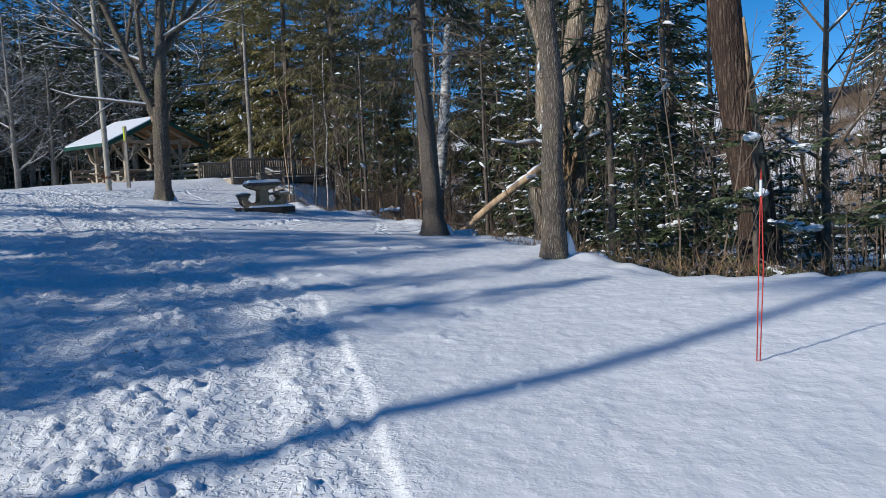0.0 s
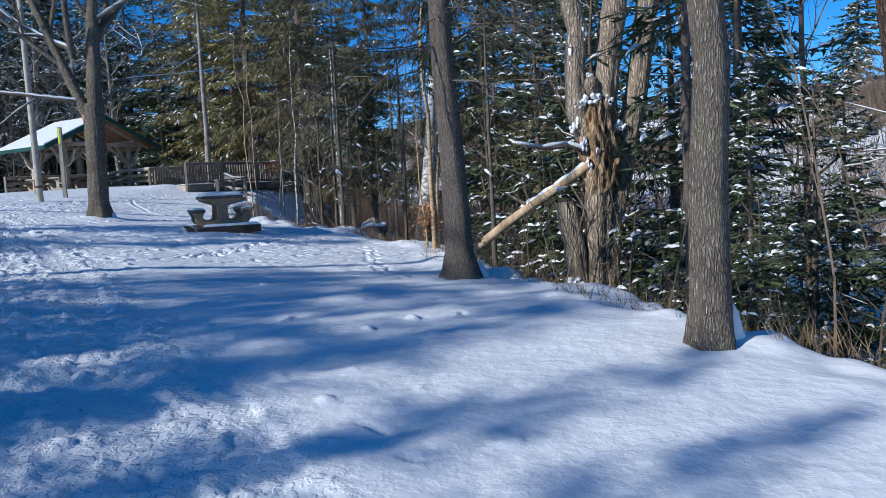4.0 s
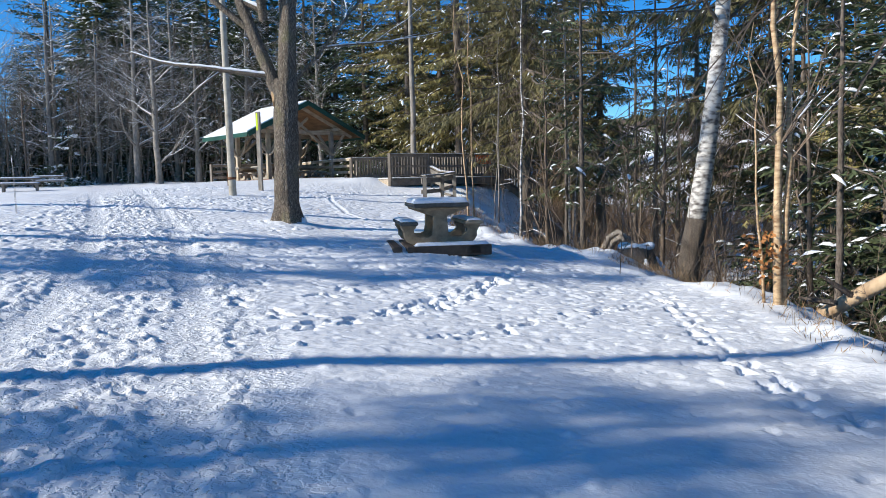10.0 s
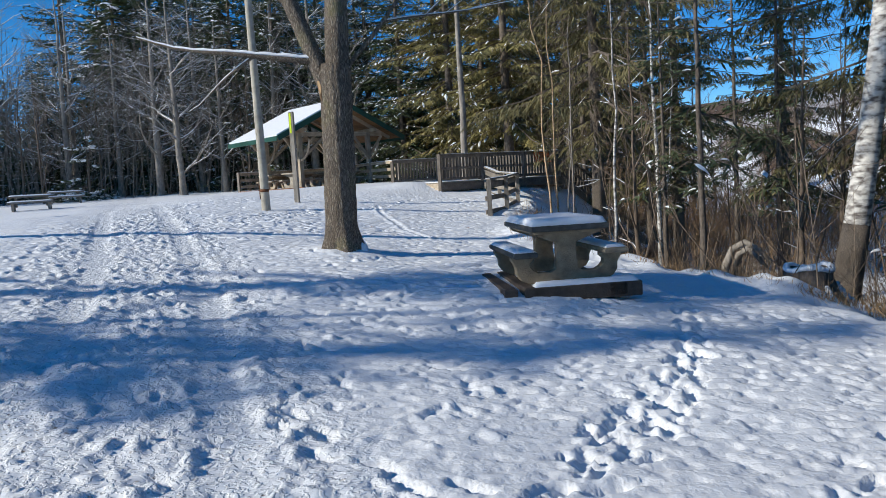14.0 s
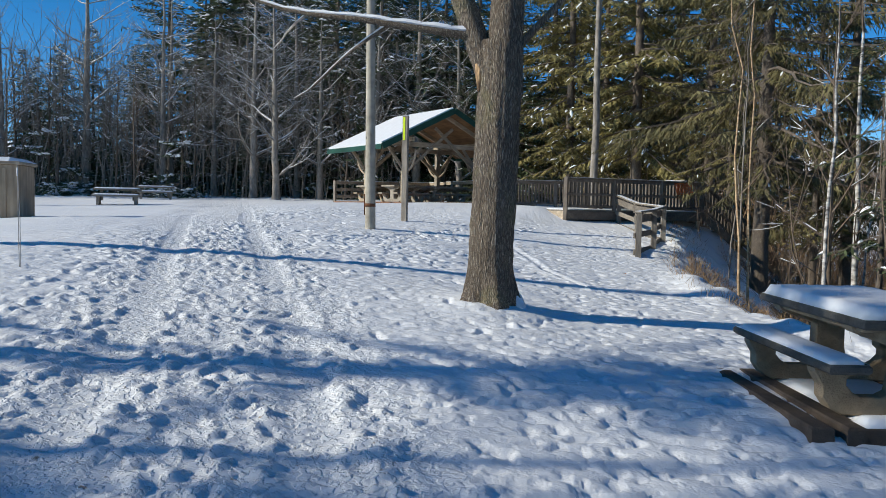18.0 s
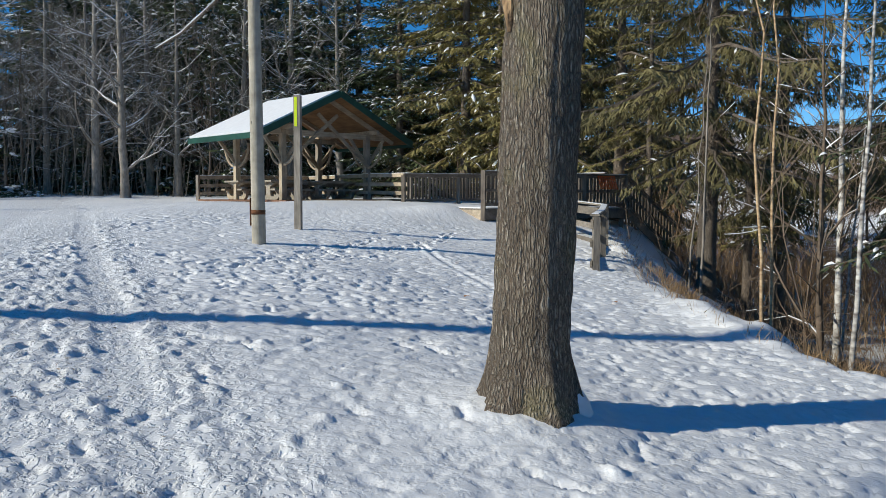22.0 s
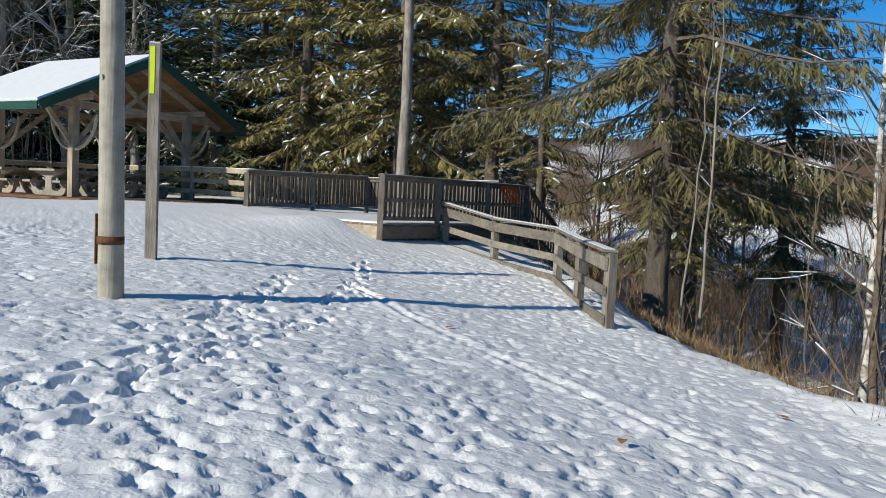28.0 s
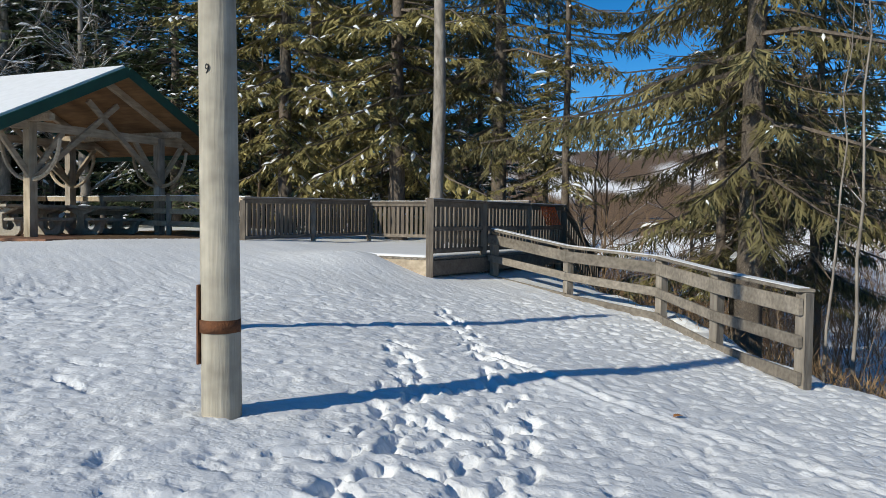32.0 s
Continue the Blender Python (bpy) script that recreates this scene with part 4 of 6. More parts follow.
    ridge = 0.13 * ribs - 0.22 * np.clip(pits - 0.2, 0, 1) + 0.03 * value_noise(20 * np.cos(ang), 20 * np.sin(ang) + tn * 14, 0.8, 63)
    for j in range(rows + 1):
        t = j / rows
        for k in range(n):
            an = 2 * math.pi * k / n
            rr = 0.21 + 0.15 * math.sin(math.pi * min(1, 0.12 + t * 0.9)) ** 0.8 + float(ridge[j, k]) * min(1, 6 * t, 7 * (1.02 - t))
            burl.v.append(R * (rr * math.cos(an) * 1.02 + 0.1 + 0.05 * math.sin(6 * t)) + B * (rr * math.sin(an) * 0.9 - 0.05) + U * (1.75 + 1.75 * t + 0.12 * float(ribs[j, k]) * t))
    for j in range(rows):
        burl.f += [(j * n + k, j * n + (k + 1) % n, (j + 1) * n + (k + 1) % n, (j + 1) * n + k) for k in range(n)]
    part("burl", burl, ROTTEN, tr, "rotten orange-brown burl", smooth=True)
    for a, z, w, h, fore in ((-0.36, 3.35, 0.16, 0.16, -0.2), (-0.22, 3.52, 0.14, 0.12, -0.26), (-0.42, 3.1, 0.1, 0.14, -0.2), (0.02, 3.62, 0.12, 0.1, -0.3), (0.3, 3.55, 0.12, 0.1, -0.28),
                             (0.48, 3.05, 0.13, 0.1, -0.26), (-0.28, 2.75, 0.07, 0.14, -0.34), (-0.2, 2.3, 0.05, 0.12, -0.38), (-0.05, 2.55, 0.04, 0.1, -0.45), (-0.44, 4.0, 0.07, 0.22, -0.1), (-0.40, 4.5, 0.06, 0.2, -0.14),
                             (-0.14, 5.0, 0.08, 0.18, -0.14), (-0.2, 5.3, 0.08, 0.14, -0.12), (-0.06, 4.05, 0.12, 0.07, -0.18), (-0.70, 1.88, 0.18, 0.06, 0.0), (0.5, 1.15, 0.07, 0.13, -0.16), (0.36, 0.9, 0.07, 0.12, -0.2),
                             (0.95, 3.55, 0.07, 0.05, -0.22), (1.02, 2.95, 0.1, 0.04, -0.2), (1.05, 4.4, 0.06, 0.1, -0.2), (-0.52, -0.02, 0.2, 0.12, -0.28)):
        for _ in range(9):
            q = rs.uniform(0.22, 0.5)
            lump(sn, R * (a + rs.gauss(0, w * 0.5)) + B * (fore + 0.06 + rs.uniform(-0.03, 0.03)) + U * (z + rs.gauss(0, h * 0.5)), w * q, 0.07, h * q * rs.uniform(0.8, 1.3), rs)
    limb = Geo()
    pts = [R * x + B * -0.25 + U * zz for x, zz in ((-0.2, 2.55), (-0.6, 2.72), (-1.1, 2.68), (-1.7, 2.8))]
    limb.tube(pts, [0.05, 0.04, 0.03, 0.012], 6)
    snow_on(sn, pts, [0.06, 0.05, 0.04, 0.03], rs, 1)
    part("limb", limb, BARK_DARK, tr, smooth=True)
    stuff("snow_cover", sn, SNOW, tr, "patches of snow on the bark", smooth=True)


burl_tree()


def snowy_stump():
    """The low hollow stump with thick roots."""
    rs = random.Random(43)
    tr = thing("snowy_stump", pose(1.72, 19.8, 0.44), "low hollow stump with spreading roots under thick snow", "stump")
    g, s = Geo(), Geo()
    n = 40
    rows = [(-0.75, 0.85), (-0.3, 0.66), (0.0, 0.52), (0.2, 0.43), (0.4, 0.385), (0.53, 0.37), (0.545, 0.29), (0.35, 0.25), (0.2, 0.2)]

    def rim(z, f, a):
        root = max(0.0, 0.35 - z) * 0.55 * max(0.0, math.sin(5 * a + 0.5)) ** 1.5
        return f * (0.93 + root + 0.03 * math.sin(11 * a))

    for z, f in rows:
        for k in range(n):
            a = 2 * math.pi * k / n
            rr = rim(z, f, a)
            g.v.append(Vector((rr * math.cos(a), rr * math.sin(a), z + 0.03 * math.sin(3 * a) * (z > 0.3))))
    for i in range(len(rows) - 1):
        g.f += [(i * n + k, i * n + (k + 1) % n, (i + 1) * n + (k + 1) % n, (i + 1) * n + k) for k in range(n)]
    g.f.append(tuple((len(rows) - 1) * n + k for k in range(n)))
    part("trunk", g, BARK_DARK, tr, smooth=True)
    # a ring of snow on the rim, and caps that run down the tops of the roots
    for k in range(n):
        a = 2 * math.pi * k / n
        lump(s, Vector((0.325 * math.cos(a), 0.325 * math.sin(a), 0.56 + 0.03 * math.sin(3 * a))), 0.06, 0.06, 0.03 + 0.02 * rs.random(), rs, 7, 5)
    for q in range(5):
        a = (math.pi / 2 - 0.5 + 2 * math.pi * q) / 5
        for t in np.linspace(0, 1, 20):
            z = lerp(0.30, -0.3, t) + rs.uniform(-0.02, 0.02)
            f = np.interp(z, [-0.3, 0.0, 0.2, 0.4], [0.66, 0.52, 0.43, 0.385])
            rr = rim(z, float(f), a) + 0.02
            w = lerp(0.04, 0.13, t) * rs.uniform(0.8, 1.15)
            lump(s, Vector((rr * math.cos(a), rr * math.sin(a), z)), w, w, w * 0.7, rs, 8, 5)
    stuff("snow_cover", s, SNOW, tr, "snow on the rim and roots", smooth=True)
    rt = thing("uprooted_root", pose(0.86, 24.6, 0.05), "bent brown root arching out of the bank", "root")
    for k, (w, h, r) in enumerate(((0.85, 0.95, 0.085), (0.7, 0.8, 0.07), (0.55, 0.9, 0.05))):
        q = Geo()
        q.tube([Vector((-0.38 + 0.1 * k, 0.06 * k, -0.5)), Vector((-0.36 + 0.1 * k, 0.05 * k, h * 0.45)), Vector((-0.2 + 0.1 * k, 0, h * 0.85)), Vector((0.05 + 0.06 * k, -0.03 * k, h)),
                Vector((w * 0.4, -0.05, h * 0.82)), Vector((w * 0.7, -0.1, h * 0.5))], [r * 1.3, r * 1.15, r, r * 0.9, r * 0.7, r * 0.4], 9)
        part("root", q, BARK_PALE, rt, smooth=True)


snowy_stump()


def log_thing():
    a, b = Vector((4.6, 15.0, ground_z(4.6, 15.0) + 0.12)), Vector((7.2, 13.0, 2.35))
    tr = thing("fallen_log", Matrix.Translation(a), "half-barked fallen trunk leaning up against the old maple", "log")
    g, s = Geo(), Geo()
    d = b - a
    pts = [d * t + Vector((0, 0, 0.05 * math.sin(t * 5))) for t in np.linspace(-0.04, 1.0, 9)]
    g.tube(pts, [0.10, 0.105, 0.10, 0.1, 0.095, 0.095, 0.09, 0.085, 0.08], 10)
    part("trunk", g, LOGWOOD, tr, smooth=True)
    snow_on(s, pts[4:], [0.085, 0.08, 0.08, 0.075, 0.07], random.Random(1), 1)
    q = Geo()
    for t, o in ((0.1, (-0.6, -0.1, 0.1)), (0.15, (-0.5, -0.3, 0.35)), (0.55, (-0.5, 0.2, 0.3))):
        p = d * t
        q.tube([p, p + Vector(o) * 0.6, p + Vector(o)], [0.05, 0.035, 0.015], 5)
    stuff("stub_wood", q, BARK_DARK, tr)
    part("snow", s, SNOW, tr, smooth=True)


log_thing()


def stems(name, x, y, spec, bark, label, seed, leaves=False, category="tree", snowy=0.3):
    """A clump of slender stems: each (dx, dy, lean x, lean y, height, radius)."""
    rs = random.Random(seed)
    tr = thing(name, on(x, y, -0.04), label, category)
    br, sn = Geo(), Geo()
    for dx, dy, lx, ly, h, r in spec:
        g = Geo()
        pts = [Vector((dx + lx * h * t + rs.gauss(0, 0.03) * t * 2, dy + ly * h * t + rs.gauss(0, 0.03) * t * 2, -0.2 + h * t)) for t in np.linspace(0, 1, 10)]
        g.tube(pts, [r * (1.15 - 0.85 * t) for t in np.linspace(0, 1, 10)], 7, cap=False)
        for k in range(9):
            i = rs.randint(3, 8)
            a = rs.uniform(0, 6.28)
            grow(br, sn, pts[i], Vector((math.cos(a), math.sin(a), 1.1)).normalized(), h * rs.uniform(0.12, 0.25), r * 0.3, 1, rs, 0.3, 0.12, 3, 0.6, snowy)
        part("stem", g, bark, tr, smooth=True)
    stuff("crown", br, BARK_TWIG, tr)
    if sn.v:
        stuff("snow_cover", sn, SNOW, tr)
    if leaves:
        lf = Geo()
        for _ in range(120):
            p = Vector((rs.gauss(-0.12, 0.14), rs.gauss(0, 0.14), 0.75 + rs.gauss(0, 0.2)))
            lf.kite(p, rnd_dir(rs), rs.uniform(0.06, 0.12), 0.05, rnd_dir(rs))
        stuff("leaves", lf, DEADLEAF, tr, "withered orange leaves")
    return tr


stems("yellow_birch", 3.94, 14.07, [(0, 0, -0.012, 0, 7, 0.055), (0.06, 0.05, 0.03, 0.01, 6.5, 0.04), (-0.15, 0.1, -0.06, 0, 4, 0.02)], BARK_GOLD, "slender yellow birch with a few withered orange leaves", 51, True)
stems("birch_clump", -1.26, 30.0, [(0, 0, -0.012, 0, 9, 0.075), (0.05, 0.1, 0.06, 0.02, 7, 0.03)], BARK_BIRCH, "thin white birches on the slope below the table", 52)
stems("birch_clump", -2.0, 25.4, [(0, 0, 0.02, 0, 8, 0.04)], BARK_BIRCH, "thin crooked white birch at the edge of the lawn", 53)
stems("sapling_clump", -3.3, 24.6, [(0, 0, -0.05, 0, 7, 0.026), (0.12, 0.1, -0.02, 0, 7.5, 0.024)], BARK_GOLD, "slender yellowish saplings at the lawn's edge", 54)
stems("sapling_clump", -3.9, 30.5, [(0, 0, 0.02, 0, 7, 0.028), (-0.25, 0.3, 0.05, 0, 6, 0.022)], BARK_PALE, "slender grey saplings beside the rail fence", 55)


def white_birch():
    rs = random.Random(61)
    tr = thing("white_birch", pose(2.74, 23.5, 0.1), "leaning white birch with dark marks on its bark", "tree")
    g, br, sn = Geo(), Geo(), Geo()
    pts = [Vector((0.125 * z + 0.07 * math.sin(z * 0.5), -0.02 * z, z)) for z in np.linspace(-1.2, 14, 18)]
    g.tube(pts, [0.26 * (1.05 - 0.75 * i / 17) for i in range(18)], 14)
    for k in range(16):
        i = rs.randint(8, 16)
        a = rs.uniform(0, 6.28)
        grow(br, sn, pts[i], Vector((math.cos(a), math.sin(a), 0.9)).normalized(), rs.uniform(1.5, 3.2), 0.05, 2, rs, 0.2, 0.12, 3, 0.7, 0.3)
    part("trunk", g, BARK_BIRCH, tr, smooth=True)
    low = Geo()
    low.tube([Vector((0.125 * z + 0.07 * math.sin(z * 0.5), -0.02 * z, z)) for z in np.linspace(-1.2, 1.3, 6)], [0.305, 0.295, 0.285, 0.276, 0.27, 0.25], 14)
    part("lower_bark", low, BARK_SCALY, tr, "rough dark bark round the foot", smooth=True)
    stuff("crown", br, BARK_TWIG, tr)
    stuff("snow_cover", sn, SNOW, tr)


white_birch()


def torn_tree():
    rs = random.Random(63)
    tr = thing("torn_willow", on(10.25, 6.1, -0.05), "thick dark leaning trunk with a torn reddish strip", "tree")
    g, br, sn = Geo(), Geo(), Geo()
    pts = [Vector((-0.10 * z + 0.05 * math.sin(z), 0.03 * z, z)) for z in np.linspace(-0.4, 9, 12)]
    g.tube(pts, [0.34, 0.32, 0.30, 0.285, 0.28, 0.27, 0.26, 0.25, 0.22, 0.2, 0.17, 0.14], 14)
    for k in range(10):
        i = rs.randint(9, 11)
        a = rs.uniform(0, 6.28)
        grow(br, sn, pts[i], Vector((math.cos(a), math.sin(a), 0.6)).normalized(), rs.uniform(1.5, 3), 0.05, 2, rs, 0.2, 0.12, 3, 0.7, 0.4)
    part("trunk", g, BARK_RED, tr, smooth=True)
    stuff("crown", br, BARK_DARK, tr)
    stuff("snow_cover", sn, SNOW, tr)
    st = Geo()
    st.tube([Vector((-0.10 * z + 0.12, -0.24, z)) for z in (1.2, 2.0, 3.0, 4.0, 5.0)], [0.02, 0.05, 0.06, 0.05, 0.02], 8, flat=0.7)
    part("torn_wood", st, ROTTEN, tr, "reddish torn wood", smooth=True)


torn_tree()

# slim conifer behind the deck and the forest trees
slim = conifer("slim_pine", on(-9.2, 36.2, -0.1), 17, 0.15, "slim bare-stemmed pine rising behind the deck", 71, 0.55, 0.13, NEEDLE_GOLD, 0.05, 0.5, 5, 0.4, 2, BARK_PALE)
spr_a = conifer("spruce_tree", on(-20.5, 52, -0.1), 18, 0.22, "dark spruce with snow on its boughs behind the pavilion", 72, 0.05, 0.25, NEEDLE, 0.27, 0.46, 6, 0.4, 2, None, "", (0, 0), 0.9, 0.35, 0.9)
spr_b = conifer("spruce_tree", on(-26, 50, -0.1), 15, 0.2, "dense dark spruce in the forest edge", 73, 0.02, 0.28, NEEDLE, 0.34, 0.44, 6, 0.45, 2, None, "", (0, 0), 0.9, 0.35, 0.9, 1.3)
spr_far = conifer("spruce_tree", on(-19, 62, -0.1), 17, 0.2, "dark spruce deep in the forest", 79, 0.05, 0.25, NEEDLE, 0.26, 0.46, 11, 0.5, 0, None, "", (0, 0), 0.85, 0.55, 2.1, 1.6)
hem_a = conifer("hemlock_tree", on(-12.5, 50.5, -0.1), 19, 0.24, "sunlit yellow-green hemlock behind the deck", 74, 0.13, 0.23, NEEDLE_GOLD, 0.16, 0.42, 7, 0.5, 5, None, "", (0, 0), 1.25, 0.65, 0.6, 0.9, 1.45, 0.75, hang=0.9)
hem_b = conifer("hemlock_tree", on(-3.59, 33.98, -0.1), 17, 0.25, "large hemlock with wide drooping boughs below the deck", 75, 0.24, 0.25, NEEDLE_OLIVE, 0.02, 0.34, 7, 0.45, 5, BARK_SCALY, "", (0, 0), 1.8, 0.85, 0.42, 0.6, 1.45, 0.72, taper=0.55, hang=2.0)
dead_boughs(hem_b, 122, 1.6, 6.5, 24)
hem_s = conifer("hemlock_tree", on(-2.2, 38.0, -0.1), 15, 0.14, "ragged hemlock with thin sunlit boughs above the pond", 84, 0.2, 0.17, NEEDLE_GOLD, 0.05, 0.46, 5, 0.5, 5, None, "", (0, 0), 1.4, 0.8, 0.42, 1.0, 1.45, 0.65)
fir_a = conifer("snowy_fir", on(7.6, 17.6, -0.1), 9, 0.12, "young fir laden with snow in the thicket", 76, 0.03, 0.25, NEEDLE, 0.3, 0.36, 6, 0.3, 3, None, "", (0, 0), 1.1, 0.5, 0.7, 0.85)
fir_b = conifer("snowy_fir", on(9.75, 4.9, -0.1), 3.2, 0.06, "low spreading fir weighed down by thick snow", 77, 0.12, 0.5, NEEDLE, 0.16, 0.3, 7, 0.3, 5, None, "", (0, 0), 1.3, 0.6, 0.5, 1.9, taper=0.5)
fir_w = conifer("snowy_fir", on(-34.6, 42.6, -0.1), 4.0, 0.08, "broad young spruce thickly laden with snow at the forest edge", 86, 0.1, 0.58, NEEDLE, 0.5, 0.4, 9, 0.5, 3, None, "", (0, 0), 1.2, 0.6, 0.8, 1.9, taper=0.42)
thin_a = conifer("thin_spruce", on(0.06, 23.7, -0.1), 11, 0.085, "thin spruce with sparse dead lower boughs", 78, 0.3, 0.14, NEEDLE, 0.1, 0.5, 4, 0.5, 3, None, "", (0, 0), 0.8, 0.6, 0.6)

R2 = random.Random(90)
for src, spots in (
    (spr_a, [(-30, 54), (-15.5, 56), (-23.5, 57), (-36, 55), (-44, 51), (-17.5, 50)]),
    (spr_b, [(-33, 51.5), (-39, 51), (-29.5, 50.5), (-47, 47), (-22.5, 51.5), (-25, 54), (-36, 52.5), (-42, 47), (-53, 42)]),
    (spr_far, [(-27, 60), (-40, 58), (-33, 60), (-48, 54), (-12, 62), (-8, 57), (-5, 60), (-57, 50), (-60, 40), (-62, 30), (-52, 48), (-22, 66), (-36, 64), (-16, 66), (-56, 34), (-56, 26),
               (-64, 46), (-44, 60), (-30, 66), (-34, 55.5), (-41, 54), (-46, 50.5), (-50, 44), (-52, 38), (-54, 30), (-28, 56), (-20, 56.5), (-58, 44), (-50, 51), (-54, 22), (-38, 49.5), (-43, 47), (-46.5, 42.5), (-49, 40), (-51, 33), (-36.5, 50.5), (-33.5, 53), (-53, 27), (-47.5, 45), (-40.5, 50.8), (-31.5, 52.5), (-27.5, 53), (8.5, 28), (34, 30), (42, 26), (52, 22), (40, 40), (60, 30), (58, 74), (36, 88), (80, 40), (90, 60), (70, 10), (-20, 92), (48, 92), (64, 60)]),
    (hem_a, [(-8.8, 50), (-16.2, 53), (-11, 57), (-5.5, 54), (-13.2, 46.5), (-9.6, 44.8)]),
    (hem_b, [(-6.4, 44.5), (-1.18, 39.0), (5.0, 26.6), (3.0, 42.4)]),
    (hem_s, [(6.2, 24.2), (-5.2, 41), (-4.0, 48), (-8.2, 47.5), (7.5, 33)]),
    (fir_a, [(9.2, 14.8), (6.6, 20.5), (11, 18), (8.8, 21), (9.9, 12.4), (14.6, 8.3), (-33, 46.5), (-40, 42), (5.4, 23.8), (7.6, 25.5)]),
    (fir_w, [(-40.5, 39.2), (-44.5, 35)]),
    (fir_b, [(11.5, 4.2), (9.3, 9.6), (8.9, 11.4), (9.5, 15.6), (12.6, 7.4), (10.4, 7.4), (13.6, 3.6)]),
    (thin_a, [(-0.93, 27.4), (1.8, 27), (5.2, 17.4), (8.2, 9.4), (2.4, 29.5), (-1.3, 38.9), (9.6, 11.5), (0.9, 31.5)]),
):
    for x, y in spots:
        again(src, x, y, R2.uniform(0.82, 1.15) * (0.6 if src is fir_a and x < -30 else 0.55 if src is spr_far and x < -42 and y < 56 else 0.7 if src is spr_b and x < -38 else 1), R2.uniform(0, 360))

# bare trees of the forest edge
mp_a = bare_tree("bare_maple", on(-31.5, 45, -0.1), 13, 0.24, "bare maple with snow-lined branches at the forest edge", 81, (0.01, 0), BARK_PALE, 0.16, 20, 3, 0.9, 0.42, 0.30, 3, "", "tree", 0.27)
mp_b = bare_tree("bare_maple", on(-29.0, 43.9, -0.1), 12, 0.21, "forked bare maple with snowy branches at the forest edge", 82, (-0.02, 0), BARK_PALE, 0.14, 19, 3, 0.9, 0.5, 0.30, 3, "", "tree", 0.27)
al_a = bare_tree("bare_alder", on(-38, 46, -0.1), 8, 0.08, "thin bare alder in the forest edge", 83, (0.03, 0), BARK_TWIG, 0.15, 12, 2, 0.4, 1.1, 0.3)
for src, spots in (
    (mp_a, [(-28.4, 47.2), (-37, 43.5), (-43.5, 38), (-33.5, 47), (-41, 41.5), (-35, 45.6), (-47.5, 34.5), (-23.5, 50), (-50, 30)]),
    (mp_b, [(-46, 31), (-39, 46), (-25.5, 48.5), (-48, 37), (-44.5, 36), (-31, 48.5), (-35.5, 47.5), (-51, 34), (-20.5, 49.5)]),
    (al_a, [(-38, 41), (-41, 36.5), (-43, 40.5), (-46, 36), (-35.5, 44.5), (-48.5, 33), (-44.5, 33.5), (-28, 49), (-26.5, 47), (-34.5, 47), (-40, 44.5), (-42, 35), (-36, 40.5), (-45, 40), (-48, 37), (-14.5, 50), (-10, 49), (-7.2, 47), (-1, 52), (3, 26.5), (5.2, 20.5), (2.5, 44), (-2.5, 46), (6.5, 24), (7.4, 15.2), (9, 13), (10.6, 11),
            (11.4, 6.8), (2, 24.8), (-1.8, 28.8), (13, 3.4), (22, 26), (34, 46), (30, 64), (44, 50), (14, 74), (0, 78), (28, 22), (16, 34), (52, 66), (22, 82), (-12, 82), (8, 62), (18, 58), (26, 52), (38, 38), (4, 70)]),
):
    for x, y in spots:
        again(src, x, y, R2.uniform(0.8, 1.15) * (1.5 if src is al_a and y > 50 else 1), R2.uniform(0, 360))

# young firs crowded on the slope below the first trees
for x, y, size, rz in ((8.4, 7.2, 0.42, 0), (9.6, 8.3, 0.5, 60), (10.6, 6.6, 0.4, 120), (11.8, 8.4, 0.55, 200), (9.0, 10.6, 0.55, 260), (12.6, 5.8, 0.42, 80), (10.9, 10.4, 0.6, 150), (13.4, 9.6, 0.55, 240)):
    again(fir_a, x, y, size, rz)

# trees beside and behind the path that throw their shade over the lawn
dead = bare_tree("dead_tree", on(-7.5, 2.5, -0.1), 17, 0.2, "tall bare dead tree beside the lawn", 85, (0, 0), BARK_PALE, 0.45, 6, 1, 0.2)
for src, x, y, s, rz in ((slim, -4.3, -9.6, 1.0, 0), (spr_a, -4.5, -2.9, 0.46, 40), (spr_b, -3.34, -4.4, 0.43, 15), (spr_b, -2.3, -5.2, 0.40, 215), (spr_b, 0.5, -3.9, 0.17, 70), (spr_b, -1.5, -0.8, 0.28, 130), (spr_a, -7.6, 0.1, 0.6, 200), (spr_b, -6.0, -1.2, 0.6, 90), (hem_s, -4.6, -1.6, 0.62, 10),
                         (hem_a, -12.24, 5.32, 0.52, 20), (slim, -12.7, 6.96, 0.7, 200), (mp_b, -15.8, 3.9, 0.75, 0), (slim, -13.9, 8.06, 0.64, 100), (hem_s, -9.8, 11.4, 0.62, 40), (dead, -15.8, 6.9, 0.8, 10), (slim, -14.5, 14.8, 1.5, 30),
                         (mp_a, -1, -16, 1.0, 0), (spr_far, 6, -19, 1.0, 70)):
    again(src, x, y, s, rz)


